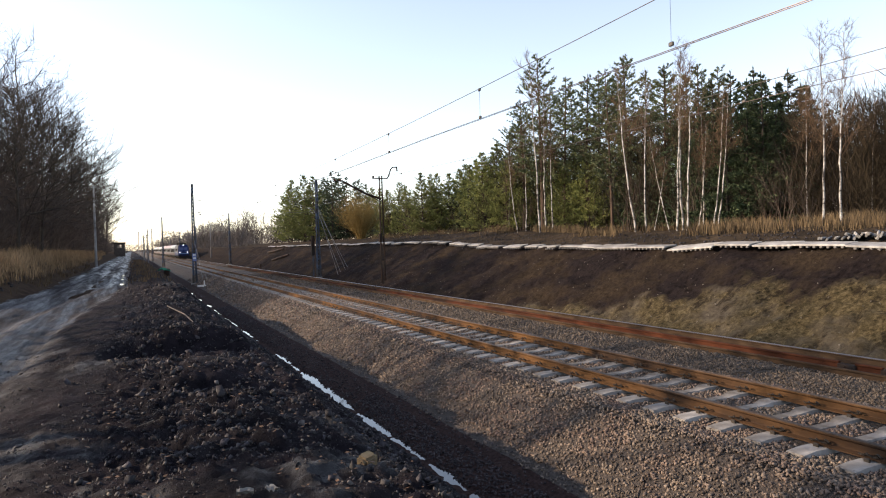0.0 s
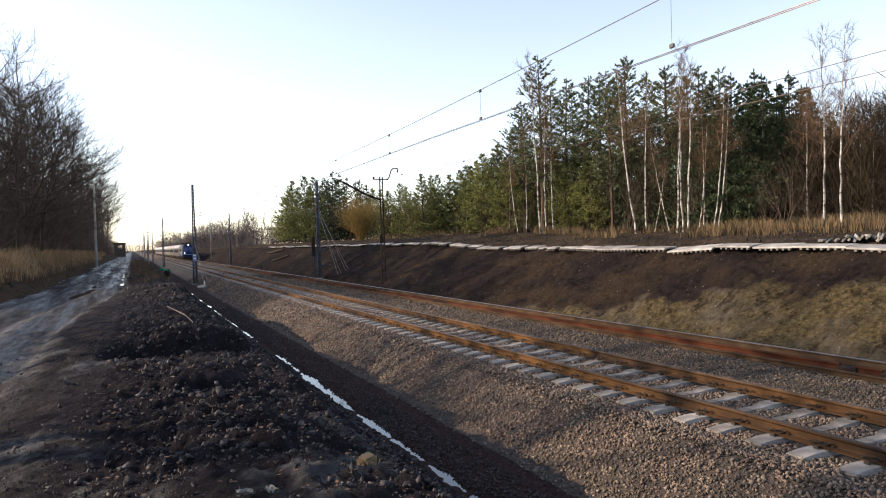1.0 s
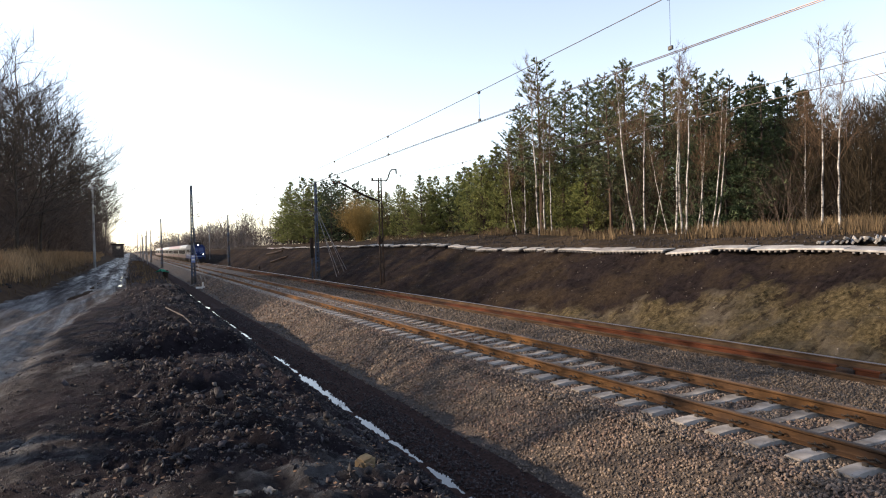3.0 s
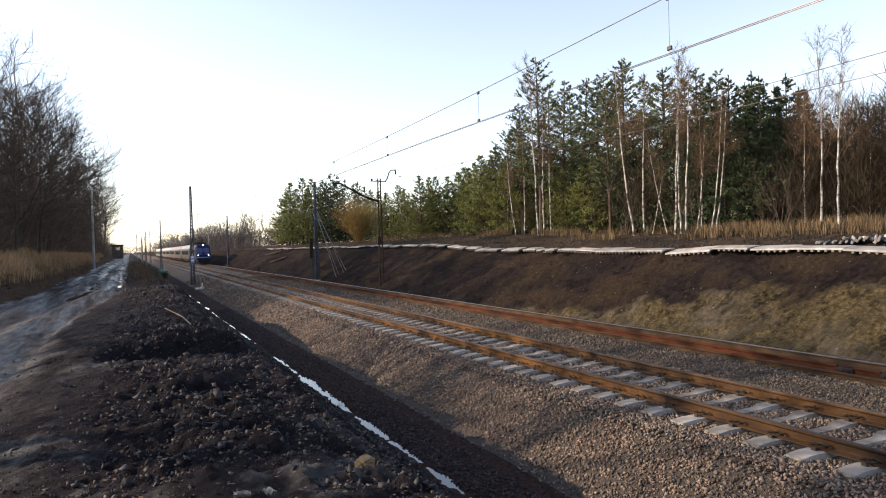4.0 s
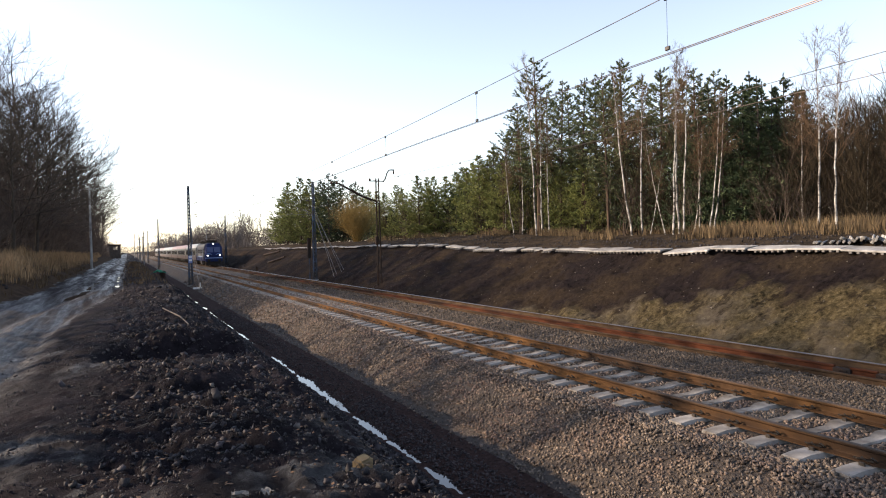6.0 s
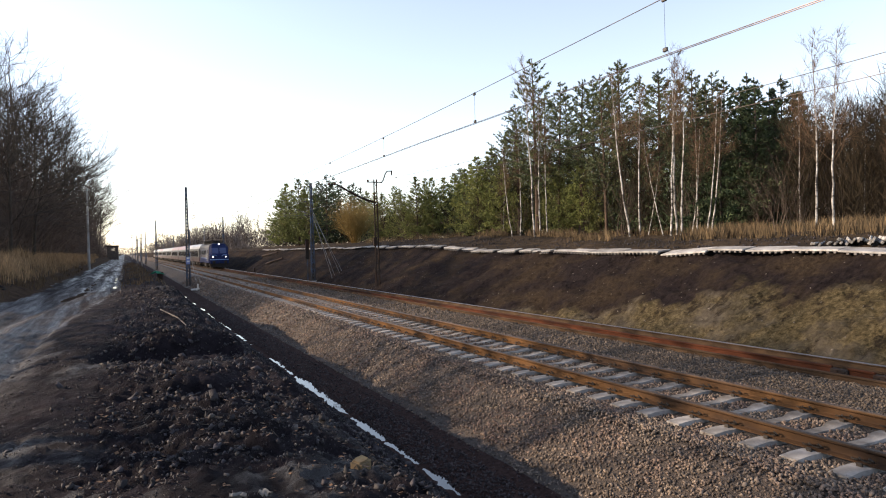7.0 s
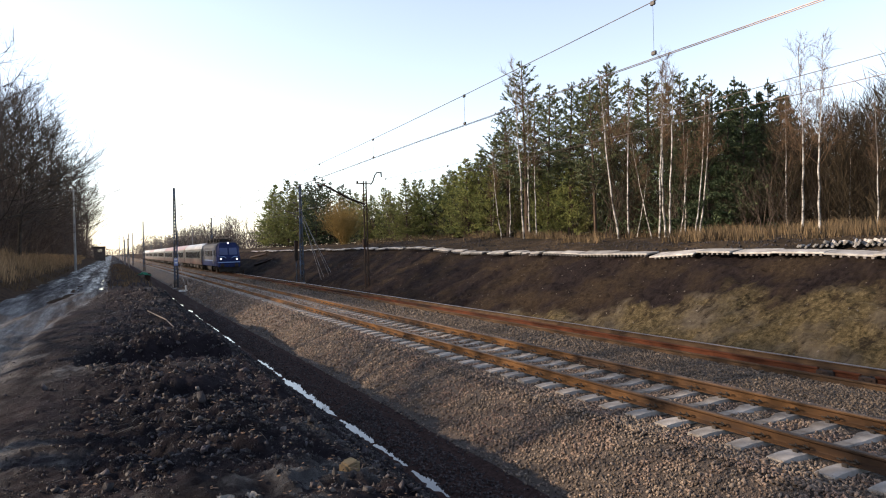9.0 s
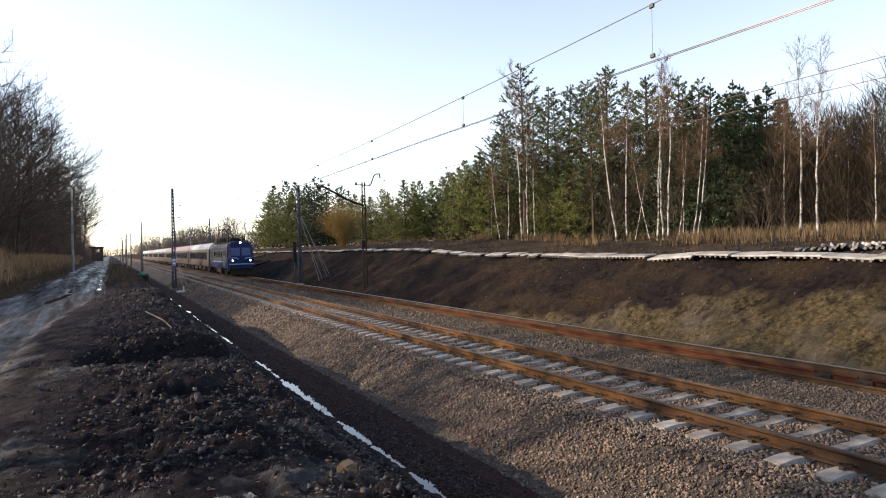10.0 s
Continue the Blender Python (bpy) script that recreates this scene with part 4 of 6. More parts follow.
def build_right_forest():
    rng = random.Random(11)
    # tall pines of the main clump: column, x, height
    tall = [(962, 30.0, 14.3), (930, 31.5, 11.5), (905, 32, 9.5), (1000, 33, 12.8), (1038, 32, 12.0), (1085, 31, 11.5), (1112, 34, 13.2), (1062, 36, 13.0), (1175, 35, 11.8), (1140, 37, 12.5), (980, 38, 14),
            (1245, 35, 11.2), (1225, 39, 12.0), (1278, 37, 11.0), (920, 37, 12.0), (1020, 40, 14.0), (1100, 42, 14.5), (1190, 43, 13.5)]
    protos = [make_tree(conifer(13.0, 20 + i, 0.27 + 0.06 * (i % 3), 0.175 + 0.015 * (i % 2), 28, 4, 6, 12, 0.26, 0.026, 0.65, lean=0.04), "pine_tree", (PINE_BARK, NEEDLE), "tall slender pine with a loose green crown", "tree", "pines") for i in range(5)]
    spots = {i: [] for i in range(5)}
    for j, (px, x, h) in enumerate(tall):
        spots[j % 5].append((x, at_bearing(px, x), h / 13.0))
    for i in range(5):
        plant(protos[i], spots[i], rng)
    # dense young pines and spruces behind and to both sides
    young = [make_tree(conifer(9.0, 40 + i, 0.03, 0.33 + 0.05 * (i % 2), 38, 6, 7, 11, 0.22, 0.035, 0.85, True), "young_pine", (PINE_BARK, NEEDLE_YOUNG), "bushy yellowish-green young pine", "tree", "young pines") for i in range(4)]
    ys = {i: [] for i in range(4)}
    for j, (px, x, h) in enumerate([(750, 30, 7.2), (722, 31, 6.4), (778, 32, 7.2), (800, 33, 7.0), (690, 32, 6.6), (660, 36, 8.5), (835, 33, 7.4), (860, 31, 7.8), (882, 32, 8.6), (845, 36, 8.6), (815, 37, 8.2),
                                    (900, 30, 6.5), (1000, 31, 5.2), (1045, 32, 6.0), (540, 27, 11.6), (518, 29, 12.4), (560, 28, 11.0), (512, 33, 12.4), (925, 34, 7.0), (985, 34, 6.8), (950, 33, 6.4), (1020, 34, 6.6), (1075, 35, 6.2), (870, 34, 8.0), (1105, 36, 6.0), (1150, 37, 6.5), (675, 35, 7.8), (712, 34, 7.6), (765, 35, 8.0), (828, 35, 8.2)]):
        ys[j % 4].append((x, at_bearing(px, x), h / 9.0))
    for i in range(4):
        plant(young[i], ys[i], rng)
    dark = [make_tree(conifer(10.0, 60 + i, 0.04, 0.27, 32, 5, 6, 11, 0.25, 0.037, 0.8, True, 0.12), "spruce_tree", (GREY_BARK, NEEDLE_DARK), "dense dark green spruce in the forest", "tree", "spruces") for i in range(4)]
    ds = {i: [] for i in range(4)}
    lst = [(590, 30, 11.5), (615, 33, 10.6), (633, 35, 10.0), (650, 37, 9.6), (578, 32, 11.6), (1345, 35, 9.8), (1400, 37, 9.6), (1428, 39, 9.0), (600, 38, 12.5), (550, 37, 12.8), (1120, 45, 9.5), (1190, 42, 9), (575, 33, 11.6), (605, 34, 12.0), (640, 39, 11.5), (585, 36, 12.2), (530, 34, 12.5), (1265, 33, 9.3), (1300, 34, 9.8), (1330, 36, 9.2), (1360, 37, 9.6), (1390, 36, 8.8), (1250, 38, 10.5), (1420, 39, 9.0),
           (1040, 44, 9.5), (960, 46, 10), (1540, 44, 6.6), (1580, 40, 6.4), (1470, 44, 8.0), (1252, 32, 7.6), (1290, 31, 8.0), (1322, 31.5, 8.4), (1352, 32, 8.6), (1380, 33, 8.2)]
    for _ in range(5):
        x = rng.uniform(41, 50)
        lst.append((rng.uniform(640, 1400), x, rng.uniform(8, 10.5)))
    for j, (px, x, h) in enumerate(lst):
        ds[j % 4].append((x, at_bearing(px, x), h / 10.0))
    for i in range(4):
        plant(dark[i], ds[i], rng)
    # birches with white stems: straight, leaning a little, leaning far, and two with long low limbs
    kinds = [(0.015, 0, 81), (0.03, 0, 82), (0.075, 0, 83), (0.17, 0, 84), (0.01, 7, 85), (0.02, 0, 86)]
    white = [make_tree(birch(11.0, sd, ln, 12, 0.42, low), "birch_tree", (BIRCH_BARK, BIRCH_TWIG), "slender bare birch with a white stem" if ln < 0.1 else "thin leaning birch with a white stem", "tree", "birches") for ln, low, sd in kinds]
    ws = {i: [] for i in range(6)}
    right, left = -25, 155
    for px, x, h, kind, turn in [(957, 28.5, 13.3, 0, 40), (967, 29.2, 11.0, 1, 90), (932, 29, 8.0, 1, 10), (917, 28.5, 7.2, 2, left), (980, 29.5, 8.5, 5, 70), (1126, 28.5, 10.4, 2, left), (1144, 28.2, 9.2, 5, 30), (1186, 28.4, 5.6, 3, left),
                                 (1158, 28.8, 4.6, 3, right), (1199, 28.4, 9.8, 0, 200), (1210, 28.9, 10.6, 1, 120), (1217, 28.2, 9.4, 5, 300), (1238, 29.2, 6.0, 2, right), (1246, 29.6, 6.8, 1, 20), (1264, 28.8, 7.6, 2, right),
                                 (1272, 29.4, 8.0, 2, right), (1458, 28.6, 8.6, 4, 15), (1490, 28.2, 8.5, 4, 130), (1430, 31, 7.0, 1, 60), (1545, 33, 6.2, 5, 0), (1595, 30, 5.6, 1, 0), (902, 30, 5.8, 5, 10), (452, 27, 8.5, 0, 0), (467, 27.5, 7.6, 5, 40), (438, 28.5, 8.0, 1, 80)]:
        ws[kind].append((x, at_bearing(px, x), h / 11.0, turn))
    for i in range(6):
        plant(white[i], ws[i], rng)
    # bare brown saplings filling the edge
    sap = [make_tree(shrub(3.6, 100 + i, 11, 7), "sapling_thicket", (TWIG, EDGE_TWIG), "thicket of bare brown saplings at the forest edge", "shrub", "thickets") for i in range(4)]
    ss = {i: [] for i in range(4)}
    for j in range(60):
        px, x = rng.uniform(690, 1620), rng.uniform(29.8, 42)
        ss[j % 4].append((x, at_bearing(px, x), rng.uniform(0.5, 1.35)))
    for j in range(16):
        px, x = 1330 + j * 19 + rng.uniform(-8, 8), rng.uniform(33, 40)
        ss[j % 4].append((x, at_bearing(px, x), rng.uniform(1.05, 1.5)))
    for j in range(26):
        y = rng.uniform(120, 330)
        ss[j % 4].append((rng.uniform(19.5, 32), y, rng.uniform(0.8, 1.7)))
    for i in range(4):
        plant(sap[i], ss[i], rng)
    # the inside of the wood: twigs and boughs behind the first stems, shade put into their dark colours
    for mat, seed, top, count, nm, lab in ((WOOD_SHADE_BROWN, 5, 7.8, 34000, "forest_twigs", "tangle of brown twigs inside the wood, coloured dark for shade"), (WOOD_SHADE_GREEN, 6, 8.6, 20000, "forest_boughs", "green boughs inside the wood, coloured dark for shade")):
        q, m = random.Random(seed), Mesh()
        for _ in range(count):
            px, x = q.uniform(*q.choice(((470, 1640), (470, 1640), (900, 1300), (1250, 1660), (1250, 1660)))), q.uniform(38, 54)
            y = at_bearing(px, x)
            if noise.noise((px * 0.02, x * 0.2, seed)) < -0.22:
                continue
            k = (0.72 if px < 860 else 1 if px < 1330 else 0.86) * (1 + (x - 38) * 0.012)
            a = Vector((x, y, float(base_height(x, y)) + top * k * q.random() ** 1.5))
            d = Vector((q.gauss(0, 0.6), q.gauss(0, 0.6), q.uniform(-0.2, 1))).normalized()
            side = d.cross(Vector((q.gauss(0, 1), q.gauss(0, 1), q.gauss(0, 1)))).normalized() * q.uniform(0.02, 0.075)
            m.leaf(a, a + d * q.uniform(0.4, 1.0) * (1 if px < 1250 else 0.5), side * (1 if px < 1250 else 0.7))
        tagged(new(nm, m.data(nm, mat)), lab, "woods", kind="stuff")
    # close boughs between the far conifers and the young pines
    q, m = random.Random(14), Mesh()
    for _ in range(42000):
        px, x = q.choice((q.uniform(492, 900), q.uniform(560, 900), q.uniform(900, 1230))), q.uniform(32, 39)
        y = at_bearing(px, x)
        if noise.noise((px * 0.025, x * 0.3, 14)) < -0.25:
            continue
        top = 5.6 if px > 660 else (9.0 if 510 < px < 612 else 6.0)
        a = Vector((x, y, float(base_height(x, y)) + 0.3 + top * (0.85 + 0.5 * noise.noise((px * 0.04, x * 0.2, 3))) * q.random() ** 1.2))
        d = Vector((q.gauss(0, 0.7), q.gauss(0, 0.7), q.uniform(-0.3, 0.8))).normalized()
        side = d.cross(Vector((q.gauss(0, 1), q.gauss(0, 1), q.gauss(0, 1)))).normalized() * q.uniform(0.02, 0.05)
        m.add([a - side, a + side, a + d * q.uniform(0.3, 0.8)], [(0, 1, 2)])
    tagged(new("forest_boughs", m.data("forest_boughs", NEEDLE_DARK)), "close green boughs between the young conifers", "woods", kind="stuff")
    # fine bare branches between the stems of the edge
    q, m = random.Random(8), Mesh()
    for j in range(52000):
        px = q.uniform(860, 1310) if j % 5 < 2 else q.uniform(1270, 1640)
        x = q.uniform(30.5, 39)
        y = at_bearing(px, x)
        if noise.noise((px * 0.03, x * 0.4, 8)) < -0.2 or (1225 < px < 1400 and x < 36.5):
            continue
        top = (9.0 if px < 1290 else 7.4) * (0.8 + 0.35 * noise.noise((px * 0.02, x * 0.3, 2)))
        a = Vector((x, y, float(base_height(x, y)) + top * q.random()))
        d = Vector((q.gauss(0, 0.4), q.gauss(0, 0.4), q.uniform(0.35, 1))).normalized()
        side = d.cross(Vector((q.gauss(0, 1), q.gauss(0, 1), q.gauss(0, 1)))).normalized() * q.uniform(0.006, 0.018)
        m.leaf(a, a + d * q.uniform(0.5, 1.5), side)
    tagged(new("forest_twigs", m.data("forest_twigs", EDGE_TWIG)), "fine brown branches between the stems of the wood", "woods", kind="stuff")
    # low growth under the far conifers, its dark colour standing in for shade
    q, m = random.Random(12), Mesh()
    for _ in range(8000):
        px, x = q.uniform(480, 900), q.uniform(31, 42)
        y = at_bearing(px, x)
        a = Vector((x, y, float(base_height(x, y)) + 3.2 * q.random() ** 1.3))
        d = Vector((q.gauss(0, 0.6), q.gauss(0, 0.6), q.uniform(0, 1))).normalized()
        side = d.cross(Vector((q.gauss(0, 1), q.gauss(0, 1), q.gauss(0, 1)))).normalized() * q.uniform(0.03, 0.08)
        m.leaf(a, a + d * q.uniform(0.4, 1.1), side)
    tagged(new("forest_undergrowth", m.data("forest_undergrowth", WOOD_SHADE_BROWN)), "low growth under the far conifers, coloured dark for shade", "woods", kind="stuff")
    wil = make_tree(shrub(4.5, 130, 120, 13, 0.75), "willow_bush", (WILLOW, WILLOW), "rounded yellow-brown willow bush", "shrub")
    plant(wil, [(27.5, at_bearing(640, 27.5), 1.0)], rng)


def build_left_forest():
    rng = random.Random(21)
    protos = [make_tree(bare_tree(15.0, 140 + i, 8), "bare_tree", (GREY_BARK, TWIG), "tall leafless dark deciduous tree beside the dirt road", "tree", "bare trees") for i in range(6)]
    spots = {i: [] for i in range(6)}
    lst = [ (-11.5, 66, 0.92), (-13, 58, 0.84), (-10.5, 80, 1.05), (-8.8, 90, 0.9), (-12.5, 88, 1.1), (-9.0, 102, 0.95), (-8.2, 118, 0.85), (-11, 112, 1.0), (-8.5, 132, 0.9), (-8, 150, 0.95), (-9.5, 165, 1.05),
           (-8, 185, 1.1), (-9, 210, 1.2), (-7.5, 235, 1.2), (-12, 140, 1.1), (-14, 100, 1.1), (-15, 78, 1.15), (-16, 120, 1.2), (-13, 175, 1.2), (-11, 200, 1.2), (-12, 250, 1.3), (-17, 90, 1.1),
           (-19, 105, 1.15), (-10, 56, 0.72), (-14, 50, 0.66), (-20, 58, 0.85), (-9, 270, 1.3)]
    lst = [(x, y, k * 1.32) for x, y, k in lst]
    # same wood beside the road, short of the view: unseen trees added for dappled shadow
    lst += [(-9.5, 12, 0.9), (-13.5, 20.5, 0.95), (-12.5, 25, 0.85), (-17, 29, 1.0), (-15, 34, 0.9), (-15, 15, 1.1), (-11.5, 22.5, 0.85)]
    for j, s in enumerate(lst):
        spots[j % 6].append(s)
    for i in range(6):
        plant(protos[i], spots[i], rng)
    wide = make_tree(bare_tree(15.0, 155, 10, 0.2, 0.52), "bare_tree", (GREY_BARK, TWIG), "wide leafless tree whose limbs reach over the road", "tree", "bare trees")
    plant(wide, [(-7.6, 57.5, 0.84, 140), (-8.2, 79, 1.15, 30), (-7.0, 66, 0.95, 250), (-9.2, 73, 1.05, 200), (-9.5, 84, 1.2, 100)], rng)
    sap = [make_tree(shrub(4.2, 170 + i, 12, 8), "undergrowth", (DARK_TWIG, DARK_TWIG), "dark bare undergrowth at the edge of the wood", "shrub", "undergrowth") for i in range(4)]
    ss = {i: [] for i in range(4)}
    for j in range(90):
        y = 48 + 200 * (j / 90) ** 1.3
        ss[j % 4].append((-8.2 - rng.random() ** 1.5 * 9, y + rng.uniform(-3, 3), rng.uniform(0.9, 2.1)))
    for i in range(4):
        plant(sap[i], ss[i], rng)
    q, m = random.Random(9), Mesh()
    for _ in range(60000):
        y = 50 + 180 * q.random() ** 1.5
        x = -8.0 - 15 * q.random() ** 1.2
        if noise.noise((x * 0.3, y * 0.12, 4)) < -0.4:
            continue
        a = Vector((x, y, float(base_height(x, y)) + (8.5 + 0.02 * y) * q.random() ** 1.9))
        d = Vector((q.gauss(0, 0.7), q.gauss(0, 0.7), q.uniform(-0.1, 1))).normalized()
        side = d.cross(Vector((q.gauss(0, 1), q.gauss(0, 1), q.gauss(0, 1)))).normalized() * q.uniform(0.012, 0.04)
        m.add([a - side, a + side, a + d * q.uniform(0.5, 1.5)], [(0, 1, 2)])
    for _ in range(26000):
        y = 105 + 160 * q.random()
        x = -5.9 - 8 * q.random() + 0.004 * (y - 105)
        top = (11.5 + 0.02 * (y - 105)) * (0.8 + 0.35 * noise.noise((x * 0.5, y * 0.09, 6)))
        a = Vector((x, y, float(base_height(x, y)) + top * q.random() ** 1.25))
        d = Vector((q.gauss(0, 0.7), q.gauss(0, 0.7), q.uniform(-0.1, 1))).normalized()
        side = d.cross(Vector((q.gauss(0, 1), q.gauss(0, 1), q.gauss(0, 1)))).normalized() * q.uniform(0.012, 0.04)
        m.add([a - side, a + side, a + d * q.uniform(0.5, 1.6)], [(0, 1, 2)])
    tagged(new("forest_twigs", m.data("forest_twigs", DARK_TWIG)), "tangle of bare twigs between the dark trunks", "woods", kind="stuff")


build_right_forest()
build_left_forest()


# ---- grass and reeds ----
def reeds(name, spots, mat, label, seed, lo, hi, w=0.012):
    rng, m = random.Random(seed), Mesh()
    for x, y in spots:
        z = height(x, y) - 0.03
        h = rng.uniform(lo, hi)
        a = Vector((x, y, z))
        lean = Vector((rng.gauss(0, 0.16), rng.gauss(0, 0.16), 1)) * h
        az = rng.uniform(0, 3.1416)
        side = Vector((math.cos(az), math.sin(az), 0)) * w * rng.uniform(0.7, 1.6)
        mid = a + lean * 0.55
        tip = a + lean + Vector((rng.gauss(0, 0.13), rng.gauss(0, 0.13), -0.06)) * h
        m.add([a - side, a + side, mid + side * 0.8, tip, mid - side * 0.8], [(0, 1, 2, 4), (4, 2, 3)])
    tagged(new(name, m.data(name, mat)), label, "grass", kind="stuff")


def build_grass():
    rng = random.Random(31)
    far = [(rng.uniform(26.0, 30.5) if rng.random() < 0.75 else rng.uniform(29, 36), rng.triangular(9, 95, 18)) for _ in range(34000)]
    far = [(x, y) for x, y in far if noise.noise((x * 0.5, y * 0.3, 5)) > -0.25 + 0.38 * min(1, max(0, (y - 20) / 8))]
    reeds("reed_bed", far, REED, "dry straw-coloured reeds on top of the cutting", 1, 0.22, 0.80, 0.010)
    left = [(-7.0 - rng.random() ** 1.2 * 3.8 + 1.3 * min(1, max(0, (y - 18) / 24)), y) for y in (30 + 150 * rng.random() ** 1.7 for _ in range(26000))]
    left = [(x, y) for x, y in left if noise.noise((x * 0.9, y * 0.35, 3)) > -0.3]
    left += [(-6.2 - rng.random() * 1.2 + 1.3 * min(1, max(0, (y - 18) / 24)), y) for y in (30 + 110 * rng.random() ** 1.7 for _ in range(2500))]
    brown = [(-5.6 - rng.random() * 2.2 + 1.3 * min(1, max(0, (y - 18) / 24)), y) for y in (28 + 60 * rng.random() ** 1.5 for _ in range(5000))]
    brown = [(x, y) for x, y in brown if noise.noise((x * 0.9, y * 0.3, 7)) > -0.05]
    reeds("grass_tufts", brown, REED_DARK, "low brown grass on the dark roadside bank", 5, 0.10, 0.4, 0.012)
    reeds("reed_bed", left, STRAW, "straw-brown dry grass along the dirt road", 2, 0.45, 1.2, 0.012)
    edge = [(rng.gauss(2.95, 0.16) + 0.03 * y, y) for y in (rng.uniform(3.4, 6.2) for _ in range(420))] + [(rng.gauss(-1.05, 0.14), rng.gauss(4.15, 0.1)) for _ in range(160)]
    reeds("grass_tufts", edge, REED_DARK, "short ochre grass on the lip of the ditch", 4, 0.03, 0.11, 0.003)
    tuft = [(rng.gauss(0.9, 0.6), rng.uniform(38, 120)) for _ in range(3500)]
    tuft = [(x, y) for x, y in tuft if noise.noise((x * 1.2, y * 0.4, 9)) > -0.1]
    reeds("grass_tufts", tuft, REED_DARK, "brown grass on the ridge beside the ditch", 3, 0.12, 0.4, 0.012)


build_grass()


# ---- concrete slabs along the crest ----
def build_slabs():
    rng = random.Random(41)
    y, i = 4.0, 0
    rib_mesh = Mesh().box(-0.39, -0.24, 0, 0.10, -0.07, 0.0, 0.012).data("rib", RIB)
    while y < 118:
        L = rng.uniform(1.5, 3.0) if y < 26 else rng.uniform(0.7, 1.9)
        z = float(base_height(22.0, y + L / 2)) + 0.07 + 0.05 * math.sin(y * 0.43) + 0.02 * math.sin(y * 1.31)
        w = 0.38 if y < 26 else rng.uniform(0.2, 0.34)
        m = Mesh().box(-w, w, 0, L, 0, 0.07, 0.015)
        t = thing("concrete_slab", "weathered pale concrete slab lying on the crest of the cutting", "slab", "slabs on the crest",
                  pose(21.9 + rng.uniform(-0.2, 0.2), y, z + rng.uniform(-0.03, 0.05), math.degrees(math.atan(0.0215 * math.cos((y + L / 2) * 0.43) + 0.026 * math.cos((y + L / 2) * 1.31))) + rng.uniform(-0.9, 0.9), -9 + rng.uniform(-5, 4), rng.uniform(-3, 3)))
        part("slab", m, SLAB, t)
        if y < 60:
            for k in range(int(L / 0.25)):
                part("rib", rib_mesh, None, t, m=pose(0, 0.06 + k * 0.25, 0))
        y += L + (rng.uniform(0.02, 0.10) if y < 26 else rng.uniform(0.02, 0.22))
        i += 1
    # a stepped stack of old sleepers with their ends to the line
    mesh = Mesh().box(-1.2, 1.2, -0.035, 0.035, -0.055, 0.055, 0.010).data("old_sleeper", SLAB)
    for level, first in enumerate((0, 6)):
        for k in range(first, 20):
            x, yy = 24.25 + rng.uniform(-0.12, 0.12), 17.3 - k * 0.20
            tagged(new("old_sleeper", mesh), "old concrete sleeper stacked on the crest", "sleeper", "stacked sleepers").matrix_basis = \
                pose(x, yy, height(24.2, 15.0) + 0.06 + 0.10 * level + 0.02 * (17.3 - yy), 34 + rng.uniform(-6, 6), rng.uniform(-3, 3), 33 + rng.uniform(-4, 4))


build_slabs()


# ---- loose stones and clods ----
def shard_shapes(rng, count, squash):
    """Six-pointed angular shards, for the farther stones."""
    base = np.array([(1, 0, 0), (-1, 0, 0), (0, 1, 0), (0, -1, 0), (0, 0, 1), (0, 0, -1)], float)
    out = []
    for _ in range(count):
        v = base * rng.uniform(0.75, 1.15, (6, 1)) + rng.normal(0, 0.25, (6, 3))
        out.append(v * np.array([1.0, rng.uniform(0.6, 1.0), rng.uniform(squash, min(0.9, squash * 2.2))]))
    tris = [(0, 2, 4), (2, 1, 4), (1, 3, 4), (3, 0, 4), (2, 0, 5), (1, 2, 5), (3, 1, 5), (0, 3, 5)]
    return out, np.array(tris)


def chunk_shapes(rng, count, squash):
    """Angular stones: cubes with knocked-off corners."""
    out = []
    cube = np.array([(x, y, z) for x in (-1, 1) for y in (-1, 1) for z in (-1, 1)], float)
    for _ in range(count):
        v = cube * rng.uniform(0.4, 1.0, (8, 3)) + rng.normal(0, 0.12, (8, 3))
        v *= np.array([1.0, rng.uniform(0.55, 1.0), rng.uniform(squash, min(0.9, squash * 2.2))])
        out.append(v)
    quads = [(0, 1, 3, 2), (4, 6, 7, 5), (0, 4, 5, 1), (2, 3, 7, 6), (0, 2, 6, 4), (1, 5, 7, 3)]
    tris = [t for a, b, c, d in quads for t in ((a, b, c), (a, c, d))]
    return out, np.array(tris)


def turns(rng, n):
    q = rng.normal(0, 1, (n, 4))
    q /= np.linalg.norm(q, axis=1, keepdims=True)
    w, x, y, z = q.T
    return np.stack([1 - 2 * (y * y + z * z), 2 * (x * y - z * w), 2 * (x * z + y * w), 2 * (x * y + z * w), 1 - 2 * (x * x + z * z), 2 * (y * z - x * w),
                     2 * (x * z - y * w), 2 * (y * z + x * w), 1 - 2 * (x * x + y * y)], axis=1).reshape(n, 3, 3)


